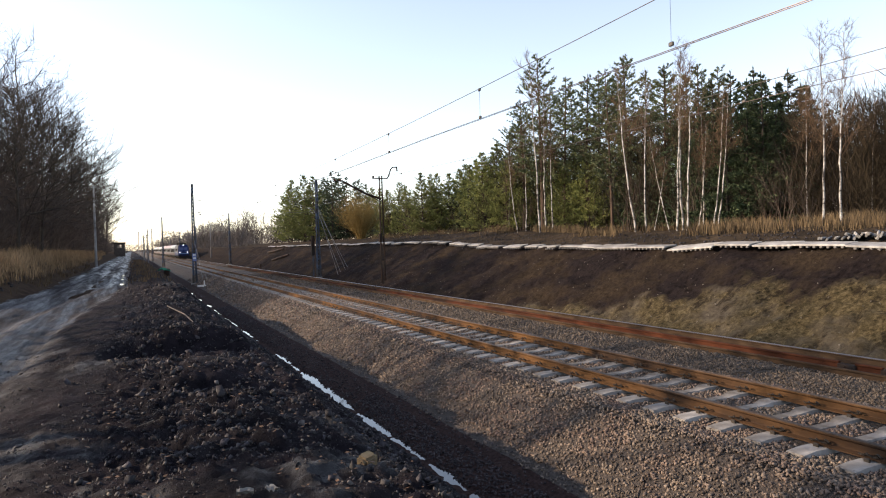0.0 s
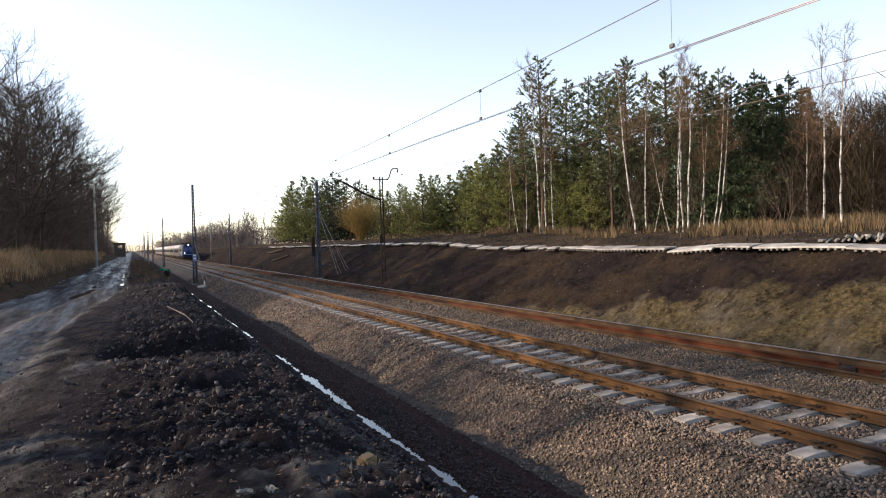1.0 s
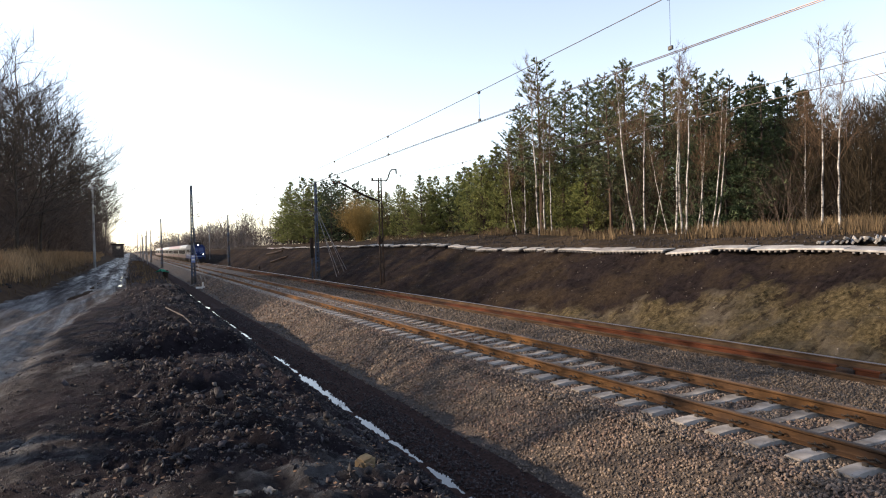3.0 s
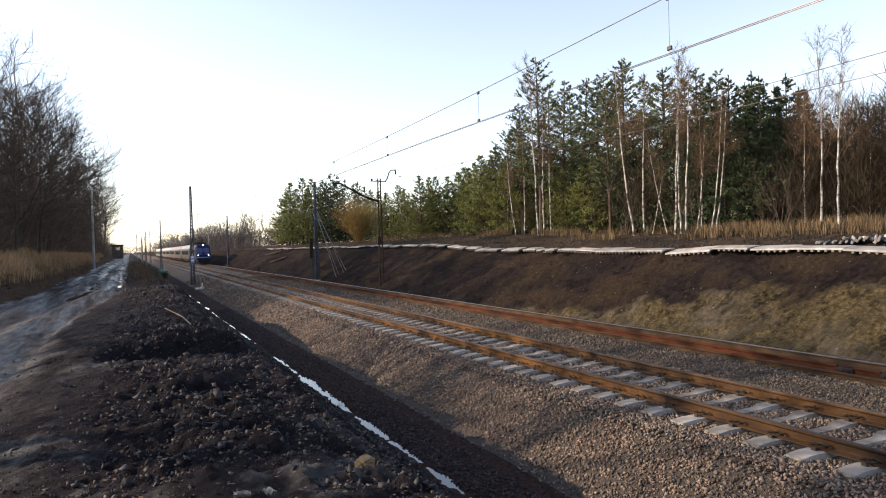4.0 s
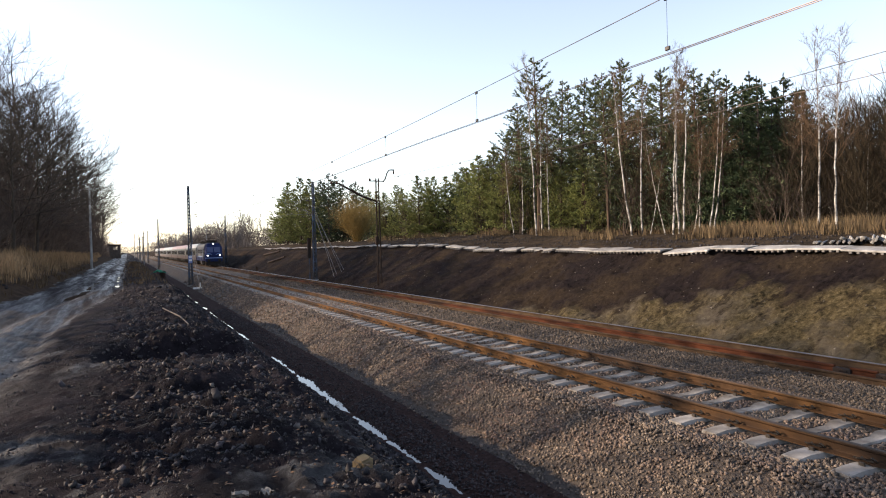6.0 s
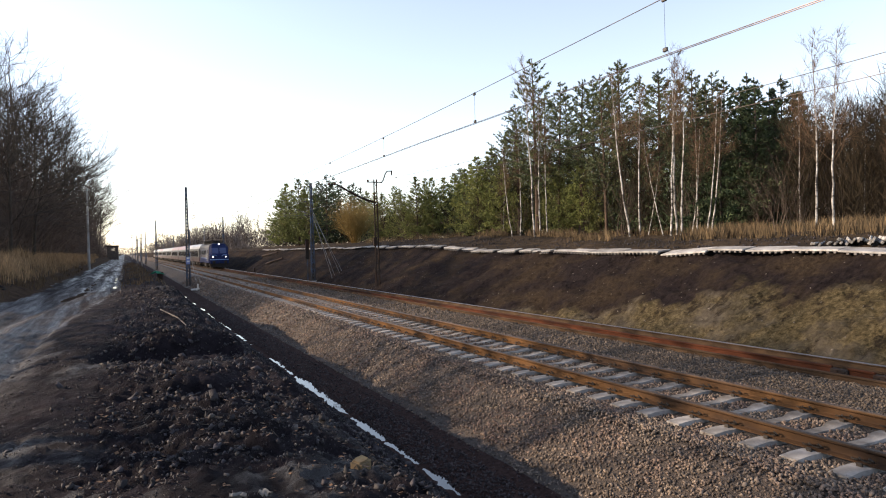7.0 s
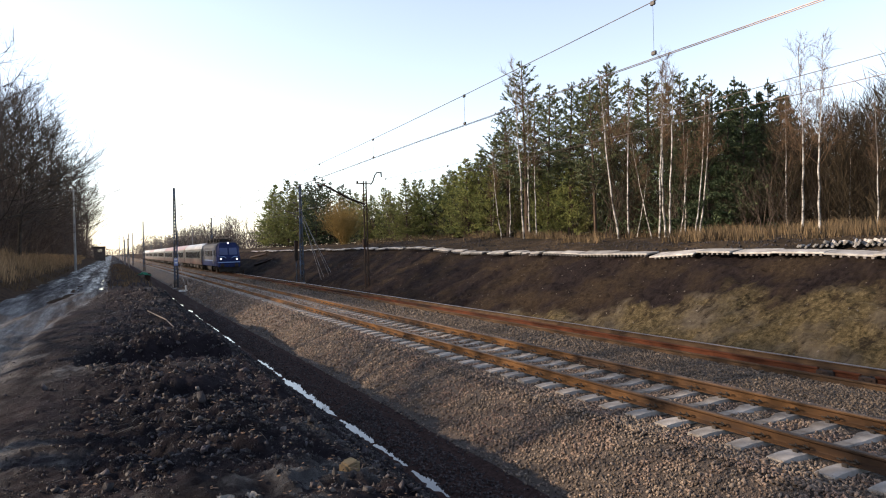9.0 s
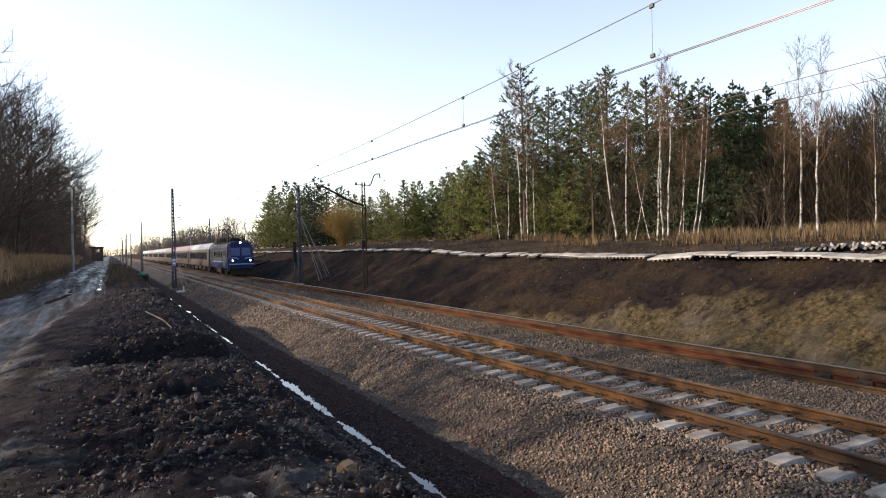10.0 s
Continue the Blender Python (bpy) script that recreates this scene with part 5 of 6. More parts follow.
def scatter(name, spots, radii, mat, label, category, seed, squash=0.55, sink=0.3, shard=False):
    rng = np.random.default_rng(seed)
    shapes, tris = (shard_shapes if shard else chunk_shapes)(rng, 14, squash)
    n = len(spots)
    pick = rng.integers(0, 14, n)
    base = np.stack(shapes)[pick]
    rot = turns(rng, n)
    v = np.einsum("nij,nkj->nki", rot, base) * radii[:, None, None]
    z = np.array([height(x, y) for x, y in spots])
    c = np.column_stack([spots, z + radii * (1 - 2 * sink) * 0.6])
    v = v + c[:, None, :]
    t = (tris[None, :, :] + (np.arange(n) * len(shapes[0]))[:, None, None]).reshape(-1, 3)
    return tagged(new(name, rows_mesh(name, v.reshape(-1, 3), t, mat)), label, category, kind="stuff")


def build_stones():
    rng = np.random.default_rng(77)

    def spread(x0, x1, y0, y1, density):
        n = int((x1 - x0) * (y1 - y0) * density)
        return np.column_stack([rng.uniform(x0, x1, n), rng.uniform(y0, y1, n)])

    def clear(p):
        """Leaves rails and sleepers free, but lets a few stones lie on the sleepers' ends."""
        n = np.round((p[:, 1] - 5.8652) / 0.599)
        on = (np.abs(p[:, 1] - 5.8652 - 0.599 * n) < 0.125) & (np.abs(p[:, 0] - NEAR_X) < 1.22)
        for x in (NEAR_X - 0.7525, NEAR_X + 0.7525):
            on |= np.abs(p[:, 0] - x) < 0.10
        on |= (np.abs(p[:, 0] - FAR_X + 0.7525) < 0.08) | (np.abs(p[:, 0] - FAR_X - 0.7525) < 0.08) | (np.abs(p[:, 0] - 13.42) < 0.09)
        return p[~on]

    for i, (y0, y1, dens, r0, r1) in enumerate(((3.6, 9, 640, 0.018, 0.036), (9, 15, 380, 0.022, 0.039), (15, 26, 170, 0.03, 0.05), (26, 44, 60, 0.042, 0.07), (44, 75, 20, 0.06, 0.09))):
        p = clear(spread(5.05, 12.7, y0, y1, dens))
        # fewer stones down the foot of the shoulder
        keep = rng.uniform(0, 1, len(p)) < np.clip((p[:, 0] - 4.95) / 0.5, 0, 1)
        p = p[keep]
        dirty = p[:, 0] + rng.normal(0, 0.25, len(p)) > 9.9
        for q, mat, lab, k in ((p[~dirty], STONE, "grey-brown crushed ballast stones on the track bed", 0), (p[dirty], DIRTY_STONE, "dirty brown ballast stones between the tracks", 40)):
            scatter("ballast_stones", q, rng.uniform(r0, r1, len(q)), mat, lab, "gravel", 100 + i + k, shard=True)
    p = clear(spread(12.85, 15.2, 4, 30, 60))
    scatter("ballast_stones", p, rng.uniform(0.025, 0.045, len(p)), DARK_STONE, "dark dirty ballast stones in the far track", "gravel", 110, shard=True)
    # the damp strip beside the ditch
    p = np.concatenate([spread(4.2, 4.85, 3.6, 14, 520), spread(4.85, 5.25, 3.6, 14, 60), spread(4.2, 4.95, 14, 40, 130)])
    scatter("wet_stones", p, rng.uniform(0.014, 0.036, len(p)) * (0.8 + 0.02 * p[:, 1]), DARK_STONE, "dark wet gravel beside the ditch", "gravel", 111, shard=True)
    # spoil clods
    for i, (y0, y1, dens, r0, r1) in enumerate(((2.8, 8, 480, 0.008, 0.028), (8, 16, 170, 0.012, 0.040), (16, 34, 45, 0.02, 0.055))):
        p = spread(-1.0, 3.95, y0, y1, dens)
        lump = np.array([noise.noise((x * 1.6, y * 1.1, 3.0)) for x, y in p])
        lump[np.array([sodden(x, y) for x, y in p]) > rng.uniform(-0.3, 0.5, len(p))] = -1
        p = p[(lump > -0.25) & (rng.uniform(0, 1, len(p)) < np.clip((p[:, 0] + 0.35) / 0.7, 0.06, 1))]
        r = rng.uniform(r0, r1, len(p)) * (0.6 + 1.7 * rng.uniform(0, 1, len(p)) ** 6)
        scatter("soil_clods", p, r, CLOD, "black clods of freshly dug soil", "soil", 120 + i, 0.22, 0.38, shard=True)
    # larger broken lumps, heaped in places
    p = np.concatenate([spread(-0.5, 3.6, 2.9, 9, 60), spread(-0.4, 3.4, 9, 18, 26)])
    p = p[np.array([noise.noise((x * 1.1, y * 0.8, 13.0)) - 9 * (sodden(x, y) > -0.1) for x, y in p]) > 0.02]
    scatter("soil_clods", p, rng.uniform(0.022, 0.05, len(p)) * (0.7 + 0.9 * rng.uniform(0, 1, len(p)) ** 5), CLOD, "broken lumps of black soil heaped on the bank", "soil", 126, 0.35, 0.45)
    p = np.concatenate([spread(-4.2, 0.3, 3, 15, 170), spread(-1.2, 0.4, 2.9, 6.5, 300)])
    scatter("soil_crumbs", p, rng.uniform(0.005, 0.017, len(p)) * (0.7 + 1.6 * rng.uniform(0, 1, len(p)) ** 8), CLOD, "fine dark crumbs of soil on the trodden mud", "soil", 135, 0.3, 0.35, shard=True)
    p = np.concatenate([spread(-0.7, 3.7, 2.9, 8, 22), spread(-0.7, 3.7, 8, 16, 9)])
    p = p[rng.uniform(0, 1, len(p)) < np.clip((p[:, 0] + 0.6) / 1.2, 0.1, 1)]
    p = p[np.array([sodden(x, y) for x, y in p]) < 0]
    scatter("grey_stones", p, rng.uniform(0.008, 0.024, len(p)) * (0.8 + 1.2 * rng.uniform(0, 1, len(p)) ** 7), GREY_STONE, "muddy grey stones mixed into the spoil", "stones", 137, 0.4)
    p = np.concatenate([spread(-0.8, 3.6, 3, 14, 5), spread(-1.0, 3.4, 14, 30, 2)])
    scatter("pale_pebbles", p, rng.uniform(0.006, 0.018, len(p)), PEBBLE, "scattered pale pebbles on the black soil", "pebbles", 130)
    p = np.concatenate([spread(16.6, 21.7, 6, 50, 2.2), spread(16.6, 21.7, 50, 90, 0.8)])
    scatter("pale_pebbles", p, rng.uniform(0.012, 0.04, len(p)), PEBBLE, "pale pebbles washed out of the cutting slope", "pebbles", 131, shard=True)
    p = np.concatenate([spread(16.0, 22.0, 6, 34, 14), spread(16.0, 22.0, 34, 60, 4)])
    scatter("soil_clods", p, rng.uniform(0.008, 0.03, len(p)) * (0.7 + 1.2 * rng.uniform(0, 1, len(p)) ** 6), SLOPE, "dark lumps of earth on the cutting slope", "soil", 132, shard=True)
    p = np.concatenate([spread(-7.4, -5.0, 30, 60, 9)])
    scatter("soil_clods", p, rng.uniform(0.03, 0.10, len(p)), CLOD, "dark lumps of earth on the roadside bank", "soil", 134)
    p = spread(22.4, 27, 8, 70, 8)
    scatter("soil_clods", p, rng.uniform(0.03, 0.08, len(p)), CLOD, "lumps of turned earth behind the slabs", "soil", 133, shard=True)


build_stones()


def build_litter():
    """Dead leaves and chips of wood trodden into the spoil."""
    rng, m = random.Random(71), Mesh()
    for _ in range(900):
        x, y = rng.uniform(-0.4, 3.4), 3.0 + 11 * rng.random() ** 1.5
        a = Vector((x, y, height(x, y) + rng.uniform(0.008, 0.03)))
        az = rng.uniform(0, 6.283)
        d = Vector((math.cos(az), math.sin(az), rng.uniform(-0.2, 0.5))) * rng.uniform(0.02, 0.055)
        m.leaf(a, a + d, Vector((-d.y, d.x, rng.uniform(-0.01, 0.01))) * rng.uniform(0.25, 0.5))
    tagged(new("dead_leaves", m.data("dead_leaves", DEAD_LEAF)), "brown dead leaves and chips on the black soil", "leaves", kind="stuff")
    m = Mesh()
    for _ in range(80):
        x, y = rng.uniform(-0.6, 3.5), 3.0 + 16 * rng.random() ** 1.3
        z = height(x, y)
        az, L = rng.uniform(0, 6.283), rng.uniform(0.05, 0.2)
        a = Vector((x, y, z + 0.015))
        b = a + Vector((math.cos(az) * L, math.sin(az) * L, 0))
        b.z = height(b.x, b.y) + 0.02
        m.tube([a, b], [rng.uniform(0.003, 0.007), 0.002], 4)
    tagged(new("twig_litter", m.data("twig_litter", DRYWOOD)), "broken twigs lying on the black soil", "twigs", kind="stuff")


build_litter()


# ---- single things on the ground ----
def build_small_things():
    rng = random.Random(51)
    # squared sandstone block
    v = [Vector((x * rng.uniform(0.85, 1.05), y * rng.uniform(0.8, 1.05), z * rng.uniform(0.85, 1.05))) * 0.068 for x in (-1, 1) for y in (-1, 1) for z in (-1, 1)]
    bm = bmesh.new()
    bv = [bm.verts.new(p) for p in v]
    bmesh.ops.convex_hull(bm, input=bv)
    bmesh.ops.bevel(bm, geom=bm.edges[:], offset=0.018, segments=2, affect="EDGES")
    me = bpy.data.meshes.new("stone_block")
    bm.to_mesh(me)
    bm.free()
    me.materials.append(ROCK)
    tagged(new("stone_block", me), "squarish yellow sandstone lump lying on the spoil", "stone").matrix_basis = pose(1.64, 5.06, height(1.64, 5.06) + 0.06, 8, -6, 24)
    # a dry stick
    a, b = Vector((0.82, 19.3, height(0.82, 19.3) + 0.08)), Vector((1.27, 14.7, height(1.27, 14.7) + 0.05))
    tagged(new("stick", Mesh().tube([a, a.lerp(b, 0.5) + Vector((0.05, 0, 0.05)), b], [0.017, 0.015, 0.010], 7).data("stick", DRYWOOD)), "pale dry pole lying across the spoil", "stick")
    c, d = Vector((2.2, 4.5, height(2.2, 4.5) + 0.05)), Vector((2.75, 3.6, height(2.75, 3.6) + 0.08))
    tagged(new("stick", Mesh().tube([c, c.lerp(d, 0.5) + Vector((0.0, 0, 0.02)), d], [0.018, 0.016, 0.01], 6).data("stick", DRYWOOD)), "thin dry stick on the bank above the ditch", "stick")
    # crumpled white scraps
    for x, y, s in ((0.62, 4.50, 0.042), (0.79, 4.48, 0.036)):
        m = Mesh()
        n = 6
        g = [[(s * (i / (n - 1) * 2 - 1) * 1.3, s * (j / (n - 1) * 2 - 1) * 0.8, rng.uniform(0, 0.03) + 0.01) for i in range(n)] for j in range(n)]
        m.add([p for r in g for p in r] + [(p[0], p[1], p[2] - 0.006) for r in g for p in r],
              [(j * n + i, j * n + i + 1, j * n + n + i + 1, j * n + n + i) for j in range(n - 1) for i in range(n - 1)]
              + [(36 + j * n + i, 36 + j * n + n + i, 36 + j * n + n + i + 1, 36 + j * n + i + 1) for j in range(n - 1) for i in range(n - 1)])
        tagged(new("paper_scrap", m.data("paper_scrap", SLAB)), "crumpled dirty white scrap on the mud", "litter", "scraps").matrix_basis = pose(x, y, height(x, y) + 0.02, 0, 0, rng.uniform(0, 180))
    # green sheeting and dark drum by the ditch
    m, n = Mesh(), 9
    g = [[Vector((i / (n - 1) * 1.6 - 0.8, j / (n - 1) * 0.9 - 0.45, 0.08 + 0.45 * abs(noise.noise((i * 0.6, j * 0.7, 4))) + 0.2 * (1 - abs(i - 4) / 4))) for i in range(n)] for j in range(n)]
    m.add([p for r in g for p in r], [(j * n + i, j * n + i + 1, j * n + n + i + 1, j * n + n + i) for j in range(n - 1) for i in range(n - 1)])
    ob = tagged(new("green_sheet", m.data("green_sheet", GREEN_NET)), "crumpled green plastic sheet beside the ditch", "sheet")
    ob.matrix_basis = pose(2.75, 74.0, height(2.75, 74.0) + 0.1)
    md = ob.modifiers.new("thick", "SOLIDIFY")
    md.thickness = 0.02
    tagged(new("drum", Mesh().tube([(0, 0, 0), (0, 0, 0.04), (0, 0, 0.78), (0, 0, 0.82)], [0.26, 0.29, 0.29, 0.26], 16).data("drum", STEEL_DARK)), "dark steel drum beside the ditch", "drum").matrix_basis = pose(3.3, 76.5, height(3.3, 76.5) + 0.1)
    # buried cable marker by the far slope
    tagged(new("marker_post", Mesh().box(-0.09, 0.09, -0.09, 0.09, 0, 0.9, 0.02).data("marker_post", STEEL_DARK)), "short dark post beside the far track", "post").matrix_basis = pose(16.3, 95.5, height(16.3, 95.5) - 0.05)
    for x, y, l, tz in ((18.6, 99, 6.0, 22), (20.0, 110, 7, 30)):
        p = Vector((x, y, height(x, y) + 0.15))
        q = Vector((x + 1.1, y - l, height(x + 1.1, y - l) + 0.2))
        tagged(new("log", Mesh().tube([p, p.lerp(q, 0.5), q], [0.16, 0.14, 0.11], 9).data("log", STEEL_DARK)), "dark felled trunk lying on the cutting slope", "log", "felled trunks")


def power_pole(x, y):
    t = thing("power_pole", "tall grey concrete power pole with a crossarm", "pole", "power poles", pose(x, y, height(x, y)))
    part("post", Mesh().tube([(0, 0, -0.2), (0, 0, 10.3)], [0.17, 0.11], 10), POLE_CONCRETE, t)
    part("crossarm", Mesh().box(-1.2, 1.2, -0.05, 0.05, 9.9, 10.0, 0.01), STEEL_GREY, t)
    for s in (-1.1, 0, 1.1):
        part("insulator", Mesh().tube([(s, 0, 10.0), (s, 0, 10.08), (s, 0, 10.2)], [0.03, 0.06, 0.03], 8), PORCELAIN, t)


def far_hut():
    """Small dark building where the dirt road ends: walls round a gap, flat overhanging roof."""
    t = thing("hut", "small dark flat-roofed hut at the end of the dirt road", "hut", m=pose(-3.6, 255, 0.3))
    w = Mesh()
    w.box(-1.9, -0.7, -1.5, 1.5, 0, 4.6).box(0.6, 1.6, -1.5, 1.5, 0, 4.6).box(-0.7, 0.6, -1.5, 1.5, 0, 3.1).box(-0.7, 0.6, -1.5, 1.5, 4.1, 4.6)
    part("wall", w, BRICK_DARK, t)
    part("roof", Mesh().box(-2.2, 1.9, -1.8, 1.8, 4.6, 5.0, 0.03), STEEL_DARK, t)


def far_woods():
    """Bare woods and scrub towards the horizon on both sides of the line, haze put into their pale colour."""
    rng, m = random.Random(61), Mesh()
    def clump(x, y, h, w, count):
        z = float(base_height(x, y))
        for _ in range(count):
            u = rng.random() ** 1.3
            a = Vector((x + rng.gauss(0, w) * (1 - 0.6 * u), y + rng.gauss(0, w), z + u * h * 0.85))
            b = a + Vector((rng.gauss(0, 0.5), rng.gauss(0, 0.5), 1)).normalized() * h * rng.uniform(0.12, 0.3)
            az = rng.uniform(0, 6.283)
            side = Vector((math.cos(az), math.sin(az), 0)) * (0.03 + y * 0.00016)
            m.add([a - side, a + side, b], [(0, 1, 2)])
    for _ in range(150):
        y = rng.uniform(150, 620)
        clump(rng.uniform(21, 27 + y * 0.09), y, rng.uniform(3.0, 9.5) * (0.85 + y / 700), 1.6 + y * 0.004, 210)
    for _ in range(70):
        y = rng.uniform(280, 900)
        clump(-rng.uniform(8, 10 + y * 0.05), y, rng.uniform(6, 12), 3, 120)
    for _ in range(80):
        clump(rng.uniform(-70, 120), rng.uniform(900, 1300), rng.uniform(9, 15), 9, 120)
    tagged(new("far_woods", m.data("far_woods", HAZE_WOOD)), "leafless woods towards the horizon, coloured pale grey-brown for haze", "woods", kind="stuff")


build_small_things()
power_pole(-4.1, 95)
far_hut()
far_woods()


def build_puddles():
    """Rain water standing in the wheel ruts: one level sheet that the ruts dip below."""
    m = Mesh()
    ys = list(np.arange(33.0, 62.0, 1.0))
    for a, b in zip(ys, ys[1:]):
        xa, xb = -4.9 + 1.3 * min(1, max(0, (a - 18) / 24)), -1.35 + 1.3 * min(1, max(0, (a - 18) / 24))
        m.add([(xa, a, 0.386), (xb, a, 0.386), (xb, b, 0.386), (xa, b, 0.386)], [(0, 1, 2, 3)])
    tagged(new("puddle_water", m.data("puddle_water", WATER)), "rain puddles shining in the ruts of the dirt road", "water", kind="structure")


build_puddles()


# ---- train ----
LOCO_Y = [(0.0, 205.0), (0.9, 188.6), (1.8, 173.4), (2.7, 159.0), (3.8, 145.0), (5.0, 131.6), (6.0, 121.0), (7.0, 110.6), (8.0, 100.0), (9.0, 89.3), (10.0, 78.7)]


def shell(profile, y0, y1, rake0=0.0, rake1=0.0):
    """A body drawn along y from an outline in x and z; rakes lean the ends back with height."""
    m = Mesh()
    n = len(profile)
    zm = max(z for _, z in profile)
    v = [(x, y0 + rake0 * max(0, (z - 1.95) / (zm - 1.95)), z) for x, z in profile] + [(x, y1 - rake1 * max(0, (z - 1.95) / (zm - 1.95)), z) for x, z in profile]
    f = [(i, (i + 1) % n, n + (i + 1) % n, n + i) for i in range(n)] + [tuple(range(n - 1, -1, -1)), tuple(range(n, 2 * n))]
    return m.add(v, f)


def wheelset(parent, y, r=0.55):
    w = new("wheelset")
    w.parent = parent
    w.matrix_basis = pose(0, y, r)
    for s in (-1, 1):
        part("wheel", Mesh().tube([(s * 0.68, 0, 0), (s * 0.71, 0, 0), (s * 0.73, 0, 0), (s * 0.82, 0, 0)], [r + 0.03, r + 0.03, r, r - 0.004], 20), UNDER, w)
    m = Mesh().tube([(-0.7, 0, 0), (0.7, 0, 0)], 0.09, 8)
    for k in range(4):
        m.box(-0.835, 0.835, -0.03, 0.03, 0.1, r * 0.8, 0.01, pose(0, 0, 0, k * 90))
    part("axle", m, UNDER, w)
    return w


def bogie(parent, y, half, r):
    m = Mesh()
    for s in (-1, 1):
        m.box(s * 1.02 - 0.06, s * 1.02 + 0.06, y - half - 0.6, y + half + 0.6, r * 0.95, r * 1.35, 0.03)
        for d in (-half, half):
            m.box(s * 1.08 - 0.1, s * 1.08 + 0.1, y + d - 0.16, y + d + 0.16, r - 0.18, r + 0.2, 0.03)
            for e in (-0.34, 0.34):
                m.tube([(s * 1.06, y + d + e, r + 0.0), (s * 1.06, y + d + e, r + 0.42)], 0.085, 8)
        m.box(s * 1.0 - 0.1, s * 1.0 + 0.1, y - 0.4, y + 0.4, r * 0.6, r * 1.2, 0.04)
    m.box(-0.95, 0.95, y - 0.2, y + 0.2, r * 0.7, r * 1.4, 0.03)
    part("bogie", m, UNDER, parent)


ROOF_DARK = material("sooty_roof", (0.03, 0.032, 0.036), (0.07, 0.072, 0.078), 2.0, 0.6, bump=0.1)
WHEELSETS = []


def locomotive():
    """Four-axle electric locomotive; its front end looks towards -y."""
    t = thing("locomotive", "blue electric locomotive with a pale grey side and lit headlamps", "locomotive")
    L = 15.9
    low = [(-1.49, 0.95), (1.49, 0.95), (1.5, 1.2), (1.5, 1.62), (-1.5, 1.62), (-1.5, 1.2)]
    mid = [(-1.5, 1.62), (1.5, 1.62), (1.5, 2.5), (1.46, 3.36), (-1.46, 3.36), (-1.5, 2.5)]
    roof = [(-1.46, 3.36), (1.46, 3.36), (1.34, 3.72), (1.05, 3.96), (0.5, 4.08), (-0.5, 4.08), (-1.05, 3.96), (-1.34, 3.72)]
    part("lower_body", shell(low, 0.95, L - 0.95), LOCO_BLUE, t)
    body = part("body", shell(mid, 1.0, L - 1.0), LOCO_LIGHT, t, "pale grey side panels")
    part("roof", shell(roof, 0.9, L - 0.9), ROOF_DARK, t)
    for end, sgn in ((0.0, 1), (L, -1)):
        cab = Mesh()
        # cab nose: lower wall upright, window band leaning back, brow
        pts = []
        for x in (-1.47, -1.15, 0, 1.15, 1.47):
            back = 0.34 if abs(x) > 1.3 else (0.07 if abs(x) > 1 else 0.0)
            pts.append([(x, end + sgn * (back + 0.12), 0.95), (x, end + sgn * back, 1.25), (x, end + sgn * back, 2.12), (x * 0.985, end + sgn * (back + 0.22), 2.35), (x * 0.96, end + sgn * (back + 0.58), 3.42), (x * 0.86, end + sgn * (back + 0.72), 3.80 + (0.12 if abs(x) < 1.2 else -0.1)),
                        (x * 0.7, end + sgn * (back + 1.3), 4.08 if abs(x) < 1.2 else 3.78)])
        v = [p for col in pts for p in col]
        f = []
        for c in range(4):
            for r in range(6):
                a = c * 7 + r
                q = (a, a + 7, a + 8, a + 1)
                f.append(q if sgn > 0 else q[::-1])
        cab.add(v, f)
        for s in (-1.47, 1.47):
            cab.box(min(s, s * 0.985), max(s, s * 0.985), min(end + sgn * 0.40, end + sgn * 1.9), max(end + sgn * 0.40, end + sgn * 1.9), 0.97, 2.2)
            cab.box(min(s * 0.99, s * 0.96), max(s * 0.99, s * 0.96), min(end + sgn * 0.95, end + sgn * 1.5), max(end + sgn * 0.95, end + sgn * 1.5), 2.2, 3.4)
        nose = part("cab", cab, LOCO_BLUE, t)
        for s in (-1, 1):
            g = Mesh()
            a, b = 0.10 * s, 1.10 * s
            q = [(a, end + sgn * 0.205, 2.40), (b, end + sgn * 0.245, 2.40), (b * 0.97, end + sgn * 0.575, 3.30), (a, end + sgn * 0.50, 3.30)]
            back = [(x, y + sgn * 0.05, z) for x, y, z in q]
            g.add(q + back, [(0, 1, 2, 3), (7, 6, 5, 4), (0, 4, 5, 1), (1, 5, 6, 2), (2, 6, 7, 3), (3, 7, 4, 0)])
            part("windscreen", g, CAB_GLASS, nose, "sloping cab windscreen")
            lamp = part("headlamp", Mesh().tube([(s * 0.98, end - sgn * 0.03, 1.86), (s * 0.98, end + sgn * 0.08, 1.86)], 0.17, 14), STEEL_GREY, nose)
            part("lens", Mesh().tube([(s * 0.98, end - sgn * 0.05, 1.86), (s * 0.98, end - sgn * 0.035, 1.86)], 0.08, 14), LAMP_ON if sgn > 0 else CAB_GLASS, lamp, "lit headlamp" if sgn > 0 else "")
            # pale stripe that runs from the corner and dips towards the middle
            st = Mesh()
            for (xa, za), (xb, zb) in (((1.12, 2.16), (0.62, 2.16)), ((0.62, 2.16), (0.34, 1.98))):
                q = [(s * xa, end - sgn * 0.014, za - 0.05), (s * xb, end - sgn * 0.014, zb - 0.05), (s * xb, end - sgn * 0.014, zb + 0.05), (s * xa, end - sgn * 0.014, za + 0.05)]
                st.add(q + [(x, end + sgn * 0.02, z) for x, _, z in q], [(0, 1, 2, 3), (7, 6, 5, 4), (0, 4, 5, 1), (1, 5, 6, 2), (2, 6, 7, 3), (3, 7, 4, 0)])
            part("stripe", st, LOCO_STRIPE, nose, "pale blue stripe")
